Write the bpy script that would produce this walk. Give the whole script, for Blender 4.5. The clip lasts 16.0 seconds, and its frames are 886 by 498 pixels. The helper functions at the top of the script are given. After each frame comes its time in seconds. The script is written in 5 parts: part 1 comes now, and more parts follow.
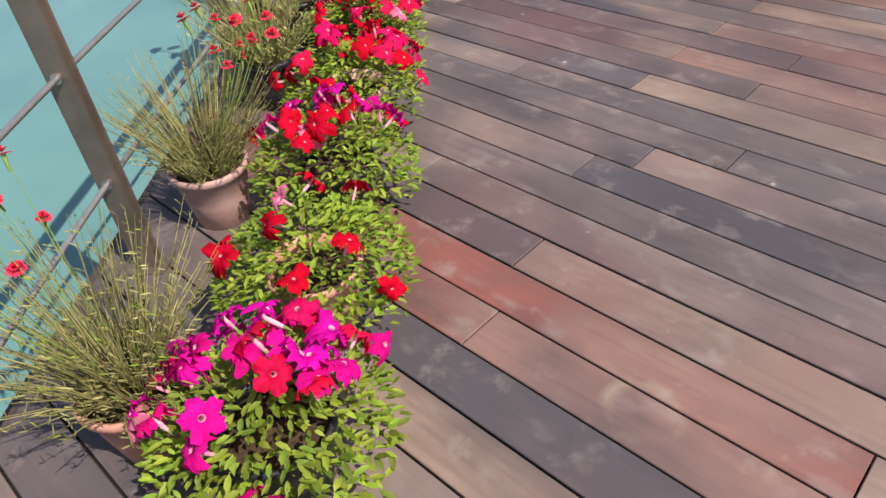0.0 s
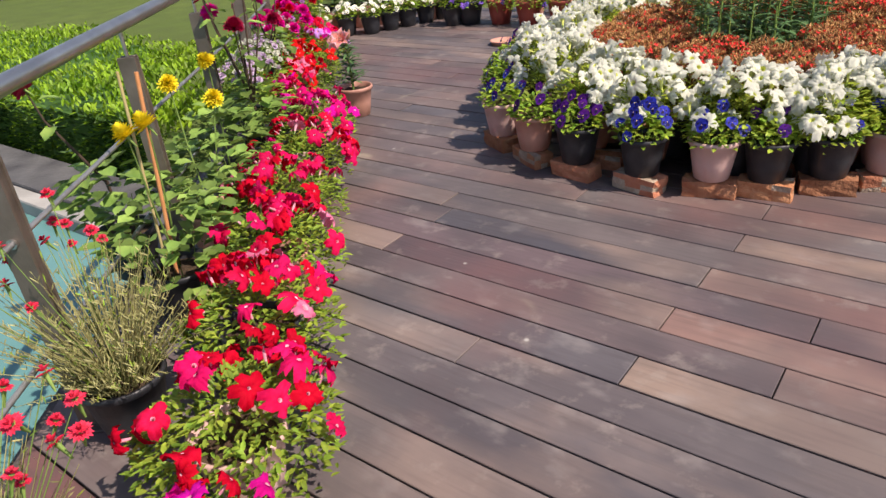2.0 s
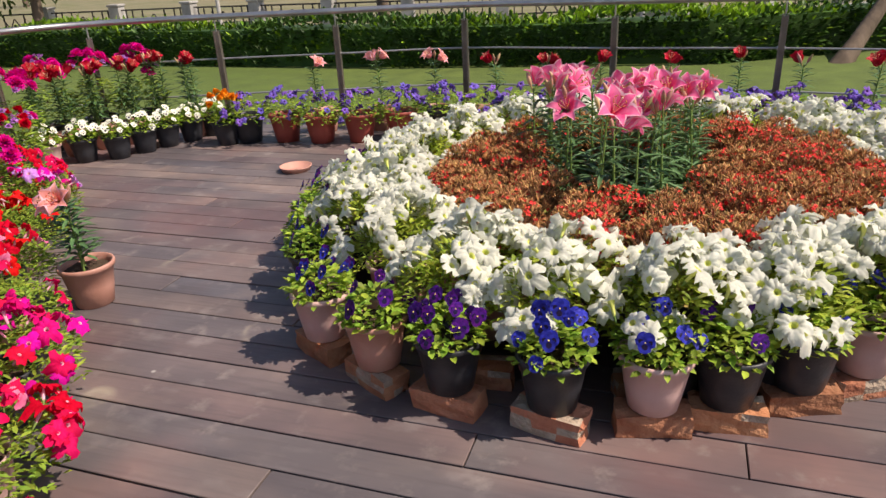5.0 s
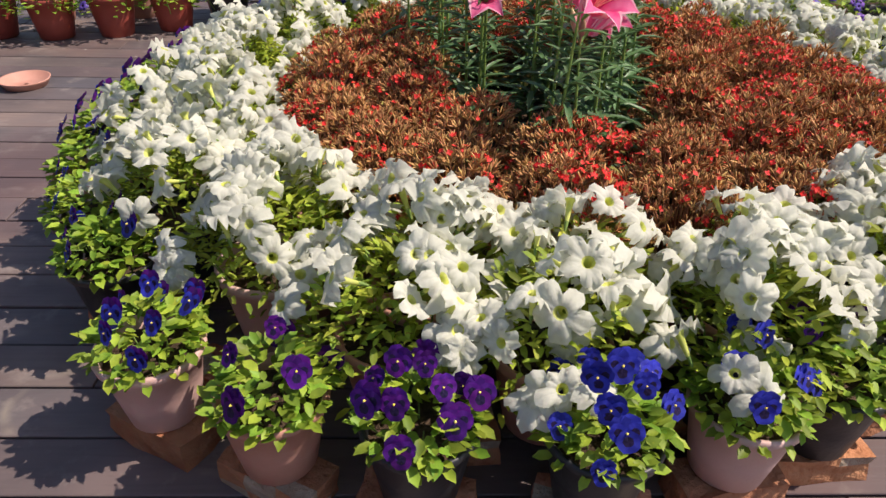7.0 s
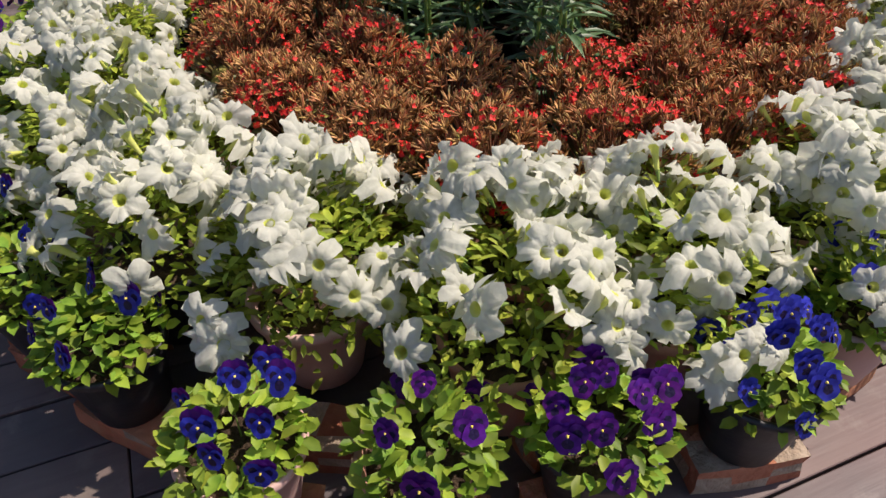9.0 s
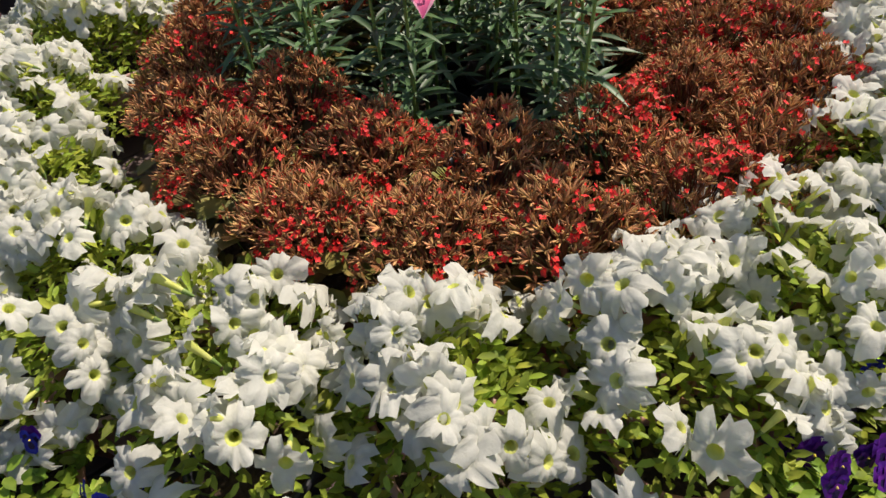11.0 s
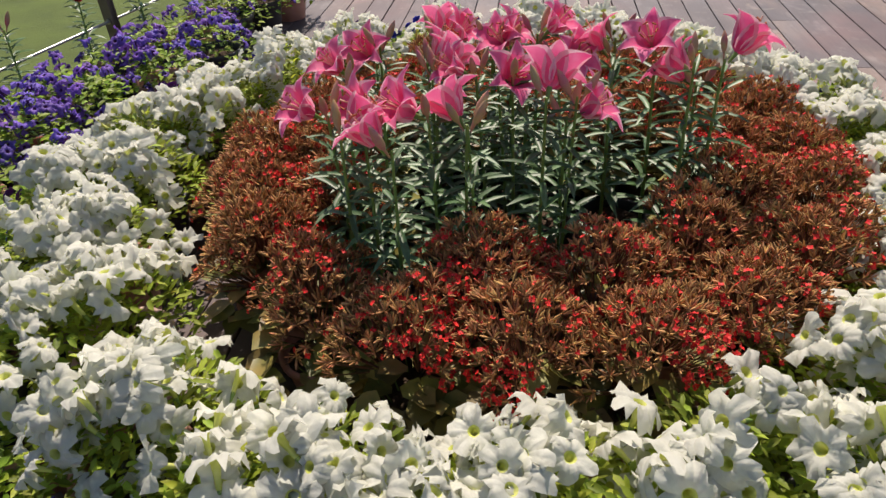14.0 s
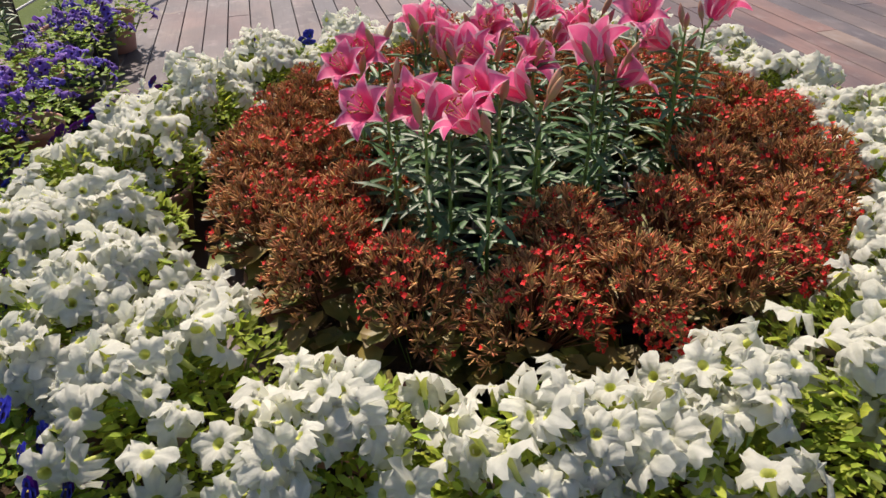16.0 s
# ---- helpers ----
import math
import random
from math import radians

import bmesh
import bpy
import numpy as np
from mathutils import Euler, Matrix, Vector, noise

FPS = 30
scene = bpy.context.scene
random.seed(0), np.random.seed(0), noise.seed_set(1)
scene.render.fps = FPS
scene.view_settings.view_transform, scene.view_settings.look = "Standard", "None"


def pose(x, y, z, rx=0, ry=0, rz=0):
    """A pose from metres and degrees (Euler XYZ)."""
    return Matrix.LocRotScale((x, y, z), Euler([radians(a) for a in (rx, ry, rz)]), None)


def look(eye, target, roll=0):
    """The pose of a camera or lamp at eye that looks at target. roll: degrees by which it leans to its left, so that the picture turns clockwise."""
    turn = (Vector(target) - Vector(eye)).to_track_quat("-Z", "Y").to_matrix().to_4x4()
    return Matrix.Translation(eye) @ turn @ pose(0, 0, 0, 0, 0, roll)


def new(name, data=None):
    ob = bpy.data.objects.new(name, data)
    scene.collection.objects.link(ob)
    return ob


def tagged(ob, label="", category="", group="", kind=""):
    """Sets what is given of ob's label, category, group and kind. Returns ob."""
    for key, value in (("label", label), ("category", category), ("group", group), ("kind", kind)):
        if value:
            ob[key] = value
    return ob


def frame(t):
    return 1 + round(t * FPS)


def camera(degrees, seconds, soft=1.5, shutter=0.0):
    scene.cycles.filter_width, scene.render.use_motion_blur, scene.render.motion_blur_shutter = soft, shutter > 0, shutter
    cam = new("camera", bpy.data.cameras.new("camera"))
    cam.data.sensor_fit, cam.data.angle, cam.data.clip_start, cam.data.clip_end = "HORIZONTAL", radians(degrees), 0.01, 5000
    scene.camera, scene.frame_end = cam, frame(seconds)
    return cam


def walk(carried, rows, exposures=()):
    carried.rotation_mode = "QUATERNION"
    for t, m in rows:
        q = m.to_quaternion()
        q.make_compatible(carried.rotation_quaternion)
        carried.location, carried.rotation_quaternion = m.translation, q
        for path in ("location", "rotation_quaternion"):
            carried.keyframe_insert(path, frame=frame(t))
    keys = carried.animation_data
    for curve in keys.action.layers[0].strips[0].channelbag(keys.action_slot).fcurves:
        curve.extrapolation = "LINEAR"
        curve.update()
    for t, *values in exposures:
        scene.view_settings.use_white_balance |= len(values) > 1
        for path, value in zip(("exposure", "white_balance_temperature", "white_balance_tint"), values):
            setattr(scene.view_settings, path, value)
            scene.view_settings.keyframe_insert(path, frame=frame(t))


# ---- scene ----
cam = camera(65.4, 16.0)
PATH = [
    (0, (-0.222, 0.326, 1.26), (-0.179, 1.858, -0.025), -5.9),
    (0.5, (-0.197, 0.531, 1.255), (-0.119, 2.121, 0.044), -6.1),
    (1, (-0.21, 0.762, 1.289), (-0.072, 2.405, 0.157), -6.6),
    (1.5, (-0.154, 0.991, 1.286), (0.049, 2.688, 0.247), -6.5),
    (2, (-0.08, 1.199, 1.299), (0.19, 2.941, 0.353), -5.8),
    (2.5, (-0.088, 1.402, 1.311), (0.284, 3.173, 0.46), -5.4),
    (3, (-0.11, 1.613, 1.316), (0.392, 3.392, 0.551), -5.2),
    (3.5, (-0.048, 1.806, 1.324), (0.556, 3.577, 0.619), -5.1),
    (4, (0.058, 1.995, 1.329), (0.755, 3.74, 0.646), -4.6),
    (4.5, (0.116, 2.24, 1.31), (0.91, 3.933, 0.6), -4.0),
    (5, (0.182, 2.495, 1.294), (1.061, 4.115, 0.52), -3.0),
    (5.2, (0.227, 2.594, 1.281), (1.138, 4.184, 0.479), -2.5),
    (7.3, (0.429, 3.649, 1.154), (1.75, 4.633, 0.02), 1.7),
    (7.5, (0.423, 3.728, 1.155), (1.77, 4.65, -0.001), 1.7),
    (8, (0.37, 3.91, 1.162), (1.763, 4.679, -0.05), 1.3),
    (8.2, (0.37, 3.979, 1.161), (1.775, 4.681, -0.078), 1.4),
    (10.3, (0.452, 4.299, 1.312), (1.839, 4.617, -0.093), -6.1),
    (10.5, (0.501, 4.390, 1.321), (1.894, 4.656, -0.089), -5.9),
    (11, (0.583, 4.595, 1.328), (1.995, 4.717, -0.083), -6.0),
    (11.5, (0.578, 4.897, 1.361), (2.019, 4.859, -0.025), -6.6),
    (12, (0.629, 5.094, 1.382), (2.099, 4.932, 0.035), -7.8),
    (12.5, (0.752, 5.292, 1.393), (2.241, 4.963, 0.100), -7.8),
    (13, (0.838, 5.549, 1.390), (2.282, 4.983, 0.127), -6.6),
    (13.5, (0.931, 5.791, 1.392), (2.296, 4.971, 0.182), -4.9),
    (14, (1.077, 5.933, 1.385), (2.347, 4.911, 0.226), -3.8),
    (14.5, (1.161, 6.079, 1.395), (2.325, 4.894, 0.284), -2.2),
    (15, (1.261, 6.265, 1.394), (2.330, 4.966, 0.313), -1.7),
    (15.5, (1.409, 6.346, 1.367), (2.367, 4.977, 0.268), -1.9),
    (16, (1.607, 6.419, 1.355), (2.409, 4.982, 0.217), -2.1),
]
walk(cam, [(t, look(eye, target, roll)) for t, eye, target, roll in PATH], ((0, 0.52, 6900, 18), (5, 0.50, 7100, 18), (7.5, 0.36, 6900, 18), (10.5, 0.22, 6900, 18), (16, 0.32, 7000, 18)))

# ---- light ----
SUN_DIR = Vector((0.50, -0.50, 0.93)).normalized()      # towards the sun
world = bpy.data.worlds.new("sky")
scene.world = world
world.use_nodes = True
sky = world.node_tree.nodes.new("ShaderNodeTexSky")
sky.sky_type = "NISHITA"
sky.sun_disc = False
sky.sun_elevation = math.asin(SUN_DIR.z)
sky.sun_rotation = math.atan2(SUN_DIR.x, SUN_DIR.y)
world.node_tree.links.new(sky.outputs[0], world.node_tree.nodes["Background"].inputs[0])
world.node_tree.nodes["Background"].inputs[1].default_value = 0.10
sun = new("sun", bpy.data.lights.new("sun", "SUN"))
sun.data.energy = 4.2
sun.data.angle = radians(0.6)
sun.data.color = (1.0, 0.94, 0.84)
sun.matrix_world = look(SUN_DIR * 30, (0, 0, 0))

# ---- materials ----
MATS = {}


def mat(name, a, b, rough=0.6, scale=40.0, glow=0.0, metal=0.0, bump=0.0, vary=0.12, fine=0.0, thin=0.0, stretch=(1, 1, 1), hue=0.0, spec=0.3):
    """Two colours mixed by noise, shifted from piece to piece; thin: light that passes through a leaf or petal."""
    if name in MATS:
        return MATS[name]
    m = bpy.data.materials.new(name)
    m.use_nodes = True
    nt = m.node_tree
    nd, ln = nt.nodes, nt.links
    bs = nd["Principled BSDF"]
    tc = nd.new("ShaderNodeTexCoord")
    mp = nd.new("ShaderNodeMapping")
    mp.inputs["Scale"].default_value = stretch
    ln.new(tc.outputs["Object"], mp.inputs[0])
    oi = nd.new("ShaderNodeObjectInfo")
    n1 = nd.new("ShaderNodeTexNoise")
    n1.noise_dimensions = "4D"
    n1.inputs["Scale"].default_value = scale
    n1.inputs["Detail"].default_value = 5
    ln.new(mp.outputs[0], n1.inputs["Vector"])
    mul = nd.new("ShaderNodeMath")
    mul.operation = "MULTIPLY"
    mul.inputs[1].default_value = 37.0
    ln.new(oi.outputs["Random"], mul.inputs[0])
    ln.new(mul.outputs[0], n1.inputs["W"])
    rp = nd.new("ShaderNodeValToRGB")
    rp.color_ramp.elements[0].position, rp.color_ramp.elements[1].position = 0.3, 0.7
    rp.color_ramp.elements[0].color, rp.color_ramp.elements[1].color = (*a, 1), (*b, 1)
    ln.new(n1.outputs["Fac"], rp.inputs[0])
    geo = nd.new("ShaderNodeNewGeometry")
    add = nd.new("ShaderNodeMath")
    add.operation = "ADD"
    ln.new(oi.outputs["Random"], add.inputs[0])
    ln.new(geo.outputs["Random Per Island"], add.inputs[1])
    fr = nd.new("ShaderNodeMath")
    fr.operation = "FRACT"
    ln.new(add.outputs[0], fr.inputs[0])
    mr = nd.new("ShaderNodeMapRange")
    mr.inputs["To Min"].default_value, mr.inputs["To Max"].default_value = 1 - vary * 1.4, 1 + vary
    ln.new(fr.outputs[0], mr.inputs["Value"])
    hs = nd.new("ShaderNodeHueSaturation")
    ln.new(rp.outputs[0], hs.inputs["Color"])
    ln.new(mr.outputs[0], hs.inputs["Value"])
    if hue:
        mh = nd.new("ShaderNodeMapRange")
        mh.inputs["To Min"].default_value, mh.inputs["To Max"].default_value = 0.5 - hue, 0.5 + hue
        m2 = nd.new("ShaderNodeMath")
        m2.operation = "MULTIPLY_ADD"
        m2.inputs[1].default_value, m2.inputs[2].default_value = 7.31, 0.17
        ln.new(fr.outputs[0], m2.inputs[0])
        f2 = nd.new("ShaderNodeMath")
        f2.operation = "FRACT"
        ln.new(m2.outputs[0], f2.inputs[0])
        ln.new(f2.outputs[0], mh.inputs["Value"])
        ln.new(mh.outputs[0], hs.inputs["Hue"])
    ln.new(hs.outputs[0], bs.inputs["Base Color"])
    bs.inputs["Roughness"].default_value = rough
    bs.inputs["Metallic"].default_value = metal
    bs.inputs["Specular IOR Level"].default_value = spec
    if bump or fine:
        n2 = nd.new("ShaderNodeTexNoise")
        n2.inputs["Scale"].default_value = fine or scale * 3
        n2.inputs["Detail"].default_value = 4
        ln.new(mp.outputs[0], n2.inputs["Vector"])
        bp = nd.new("ShaderNodeBump")
        bp.inputs["Strength"].default_value = bump
        bp.inputs["Distance"].default_value = 0.01
        ln.new(n2.outputs["Fac"], bp.inputs["Height"])
        ln.new(bp.outputs[0], bs.inputs["Normal"])
    if thin:
        tr = nd.new("ShaderNodeBsdfTranslucent")
        ln.new(hs.outputs[0], tr.inputs["Color"])
        mx = nd.new("ShaderNodeMixShader")
        mx.inputs[0].default_value = thin
        ln.new(bs.outputs[0], mx.inputs[1])
        ln.new(tr.outputs[0], mx.inputs[2])
        ln.new(mx.outputs[0], nd["Material Output"].inputs["Surface"])
    MATS[name] = m
    return m


LEAF = mat("petunia_leaf", (0.15, 0.26, 0.03), (0.35, 0.46, 0.06), 0.55, 30, vary=0.35, thin=0.35, hue=0.02)
LEAF_WHITE = mat("white_petunia_leaf", (0.22, 0.32, 0.03), (0.50, 0.58, 0.08), 0.55, 30, vary=0.4, thin=0.45, hue=0.02)
LEAF_PANSY = mat("pansy_leaf", (0.15, 0.27, 0.028), (0.40, 0.54, 0.065), 0.5, 25, vary=0.35, thin=0.35, hue=0.025)
LEAF_LILY = mat("lily_leaf", (0.055, 0.13, 0.05), (0.115, 0.22, 0.08), 0.46, 30, vary=0.3, thin=0.15, spec=0.5)
LEAF_KAL = mat("kalanchoe_leaf", (0.13, 0.15, 0.04), (0.34, 0.26, 0.07), 0.45, 20, vary=0.4, thin=0.1, hue=0.04)
LEAF_GRASS = mat("dianthus_leaf", (0.27, 0.27, 0.10), (0.48, 0.45, 0.20), 0.6, 20, vary=0.3, thin=0.25)
LEAF_DAHLIA = mat("dahlia_leaf", (0.10, 0.20, 0.04), (0.27, 0.39, 0.09), 0.5, 14, vary=0.45, thin=0.25)
STEM = mat("stem", (0.14, 0.24, 0.05), (0.22, 0.32, 0.08), 0.6, 30)
WHITE = mat("white_petal", (0.69, 0.70, 0.60), (0.80, 0.81, 0.71), 0.6, 60, vary=0.07, thin=0.42, bump=0.25, fine=120)
THROAT = mat("yellow_green_throat", (0.55, 0.60, 0.10), (0.72, 0.75, 0.25), 0.6, 60, vary=0.1, thin=0.2)
PINK_T = mat("pale_pink_throat", (0.70, 0.22, 0.34), (0.85, 0.50, 0.58), 0.6, 60, thin=0.2)
DARK_T = mat("dark_throat", (0.05, 0.01, 0.06), (0.12, 0.03, 0.14), 0.6, 60)
RED = mat("red_petal", (0.50, 0.0015, 0.014), (0.70, 0.005, 0.035), 0.7, 30, vary=0.15, thin=0.3, bump=0.2, fine=100, spec=0.08)
ROSE = mat("rose_petal", (0.60, 0.003, 0.055), (0.78, 0.014, 0.12), 0.7, 30, vary=0.15, thin=0.3, bump=0.2, fine=100, hue=0.01, spec=0.08)
MAGENTA = mat("magenta_petal", (0.62, 0.003, 0.20), (0.82, 0.012, 0.36), 0.7, 30, vary=0.15, thin=0.3, bump=0.2, fine=100, hue=0.03, spec=0.08)
SCARLET = mat("scarlet_petal", (0.60, 0.004, 0.006), (0.78, 0.016, 0.014), 0.7, 40, vary=0.15, thin=0.3, spec=0.08)
VIOLET = mat("violet_petunia_petal", (0.10, 0.045, 0.36), (0.25, 0.14, 0.58), 0.6, 40, vary=0.25, thin=0.2, hue=0.02)
MAUVE = mat("mauve_petal", (0.42, 0.10, 0.50), (0.66, 0.32, 0.72), 0.6, 40, vary=0.2, thin=0.25, hue=0.03)
P_BLUE = mat("blue_pansy_petal", (0.014, 0.014, 0.28), (0.045, 0.06, 0.55), 0.6, 60, vary=0.25, thin=0.15)
P_PURPLE = mat("purple_pansy_petal", (0.05, 0.003, 0.13), (0.13, 0.009, 0.27), 0.6, 60, vary=0.25, thin=0.15, hue=0.02)
P_DARK = mat("pansy_blotch", (0.008, 0.004, 0.03), (0.02, 0.008, 0.06), 0.6, 60)
P_EYE = mat("pansy_eye", (0.8, 0.6, 0.05), (0.9, 0.75, 0.2), 0.6, 60)
P_WHITE = mat("white_pansy_petal", (0.72, 0.72, 0.58), (0.86, 0.86, 0.74), 0.6, 60, vary=0.1, thin=0.2)
LILY_PINK = mat("pink_lily_petal", (0.86, 0.075, 0.27), (0.93, 0.25, 0.44), 0.55, 22, vary=0.1, thin=0.35, bump=0.15, fine=60, spec=0.15)
LILY_PALE = mat("pale_pink_lily_edge", (0.92, 0.38, 0.52), (0.94, 0.62, 0.68), 0.55, 26, vary=0.1, thin=0.35, spec=0.15)
LILY_RED = mat("red_lily_petal", (0.36, 0.003, 0.018), (0.58, 0.008, 0.035), 0.5, 20, vary=0.15, thin=0.2)
LILY_SALMON = mat("salmon_lily_petal", (0.82, 0.25, 0.22), (0.90, 0.42, 0.36), 0.5, 20, vary=0.1, thin=0.3)
BUD = mat("lily_bud", (0.50, 0.12, 0.20), (0.45, 0.42, 0.14), 0.5, 18, vary=0.2)
STAMEN = mat("orange_anther", (0.30, 0.07, 0.02), (0.45, 0.12, 0.03), 0.7, 50)
FILAMENT = mat("pale_filament", (0.75, 0.45, 0.30), (0.85, 0.55, 0.40), 0.6, 50)
KAL_BUD = mat("kalanchoe_brown_bud", (0.36, 0.125, 0.055), (0.64, 0.40, 0.16), 0.75, 60, vary=0.5, hue=0.02, spec=0.15)
KAL_STALK = mat("kalanchoe_stalk", (0.16, 0.05, 0.035), (0.27, 0.13, 0.06), 0.6, 30, vary=0.3)
KAL_RED = mat("kalanchoe_red_bloom", (0.58, 0.014, 0.014), (0.80, 0.035, 0.025), 0.6, 60, vary=0.3)
YELLOW = mat("yellow_dahlia_petal", (0.85, 0.65, 0.01), (0.92, 0.80, 0.05), 0.6, 40, thin=0.25)
ORANGE = mat("marigold_petal", (0.85, 0.25, 0.01), (0.92, 0.42, 0.02), 0.6, 40, thin=0.2)
SOIL = mat("potting_soil", (0.035, 0.022, 0.014), (0.10, 0.065, 0.04), 0.95, 60, bump=0.8, fine=150)
POT_BLACK = mat("black_plastic", (0.012, 0.013, 0.017), (0.035, 0.036, 0.042), 0.45, 12, bump=0.1, fine=80, spec=0.5)
POT_PINK = mat("pale_pink_plastic", (0.50, 0.31, 0.28), (0.64, 0.43, 0.39), 0.5, 9, bump=0.1, fine=80, vary=0.15, spec=0.5)
POT_TERRA = mat("terracotta_plastic", (0.46, 0.21, 0.15), (0.60, 0.32, 0.25), 0.5, 9, bump=0.1, fine=80, vary=0.1, spec=0.5)
POT_RED = mat("red_brown_plastic", (0.30, 0.05, 0.035), (0.40, 0.08, 0.055), 0.5, 9, bump=0.1, fine=80, vary=0.1, spec=0.5)
BRICK = mat("old_brick", (0.33, 0.12, 0.06), (0.50, 0.24, 0.13), 0.9, 14, bump=1.0, fine=60, vary=0.3, hue=0.01)
MORTAR = mat("mortar_crust", (0.30, 0.22, 0.16), (0.46, 0.37, 0.28), 0.95, 30, bump=1.0, fine=80)
STEEL = mat("brushed_steel", (0.36, 0.35, 0.34), (0.52, 0.51, 0.50), 0.32, 8, metal=0.9, bump=0.05, fine=200, vary=0.05)
POST_M = mat("brown_steel_post", (0.14, 0.115, 0.095), (0.24, 0.20, 0.17), 0.42, 10, metal=0.6, bump=0.1, fine=120, vary=0.1)
CABLE_M = mat("grey_cable", (0.30, 0.30, 0.30), (0.42, 0.42, 0.42), 0.4, 20, metal=0.7)
CONCRETE = mat("concrete", (0.30, 0.29, 0.27), (0.46, 0.45, 0.42), 0.9, 4, bump=0.6, fine=30)
DARK_STONE = mat("dark_kerb", (0.06, 0.06, 0.065), (0.13, 0.13, 0.13), 0.8, 5, bump=0.5, fine=40)
# one hedge leaf in a sunlit and a shaded colour, chosen by side
HEDGE_L = mat("hedge_leaf_sunlit", (0.12, 0.26, 0.012), (0.29, 0.45, 0.025), 0.5, 3, vary=0.35, thin=0.25)
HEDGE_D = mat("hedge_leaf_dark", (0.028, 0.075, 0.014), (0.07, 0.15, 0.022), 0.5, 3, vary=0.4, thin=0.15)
TREE_L = mat("tree_leaf", (0.05, 0.10, 0.02), (0.13, 0.18, 0.045), 0.5, 2, vary=0.35, thin=0.2)
BARK = mat("bark", (0.09, 0.065, 0.045), (0.19, 0.14, 0.10), 0.9, 6, bump=1.0, fine=20, stretch=(1, 1, 0.25))
BAMBOO = mat("stake", (0.45, 0.18, 0.07), (0.60, 0.28, 0.12), 0.6, 20)
CANE = mat("cane", (0.48, 0.38, 0.16), (0.60, 0.50, 0.25), 0.6, 20)
IRON = mat("dark_iron", (0.03, 0.03, 0.03), (0.07, 0.06, 0.06), 0.6, 20)
TRIM_M = mat("deck_edge_timber", (0.055, 0.045, 0.04), (0.11, 0.09, 0.08), 0.7, 6, bump=0.5, fine=40)
SUBFLOOR = mat("dark_underside", (0.012, 0.011, 0.010), (0.02, 0.018, 0.016), 0.95, 6)


def noise_mat(name, colours, scales, rough, bump=0.3, fine=30.0, stretch=(1, 1, 1), world_space=True, spec=0.3):
    """A broad surface: three colours by two noises of different size."""
    m = bpy.data.materials.new(name)
    m.use_nodes = True
    nt = m.node_tree
    nd, ln = nt.nodes, nt.links
    bs = nd["Principled BSDF"]
    geo = nd.new("ShaderNodeNewGeometry")
    mp = nd.new("ShaderNodeMapping")
    mp.inputs["Scale"].default_value = stretch
    ln.new(geo.outputs["Position"], mp.inputs[0])
    last = None
    for k, sc in enumerate(scales):
        n = nd.new("ShaderNodeTexNoise")
        n.inputs["Scale"].default_value = sc
        n.inputs["Detail"].default_value = 6
        ln.new(mp.outputs[0], n.inputs["Vector"])
        r = nd.new("ShaderNodeMapRange")
        r.inputs["From Min"].default_value, r.inputs["From Max"].default_value = 0.35, 0.65
        ln.new(n.outputs["Fac"], r.inputs["Value"])
        mx = nd.new("ShaderNodeMix")
        mx.data_type = "RGBA"
        ln.new(r.outputs[0], mx.inputs[0])
        mx.inputs[7].default_value = (*colours[k + 1], 1)
        if last is None:
            mx.inputs[6].default_value = (*colours[0], 1)
        else:
            ln.new(last, mx.inputs[6])
            mx.inputs[0].default_value = 0.5
        last = mx.outputs[2]
    ln.new(last, bs.inputs["Base Color"])
    bs.inputs["Roughness"].default_value = rough
    bs.inputs["Specular IOR Level"].default_value = spec
    n = nd.new("ShaderNodeTexNoise")
    n.inputs["Scale"].default_value = fine
    n.inputs["Detail"].default_value = 5
    ln.new(mp.outputs[0], n.inputs["Vector"])
    bp = nd.new("ShaderNodeBump")
    bp.inputs["Strength"].default_value = bump
    bp.inputs["Distance"].default_value = 0.02
    ln.new(n.outputs["Fac"], bp.inputs["Height"])
    ln.new(bp.outputs[0], bs.inputs["Normal"])
    return m


GROUND_M = noise_mat("dry_field", ((0.17, 0.155, 0.085), (0.12, 0.135, 0.055), (0.21, 0.185, 0.11)), (0.12, 0.9), 0.95, 0.5, 4)
LAWN_M = noise_mat("mown_lawn", ((0.085, 0.128, 0.024), (0.112, 0.155, 0.032), (0.075, 0.108, 0.024)), (0.25, 2.5), 0.9, 0.5, 60)
WATER_M = noise_mat("pond_water", ((0.115, 0.27, 0.26), (0.145, 0.31, 0.29), (0.105, 0.25, 0.245)), (0.4, 1.3), 0.16, 0.05, 6, spec=0.4)
PATH_M = noise_mat("grey_path", ((0.30, 0.29, 0.27), (0.36, 0.35, 0.33), (0.26, 0.25, 0.24)), (0.5, 4), 0.9, 0.3, 20)


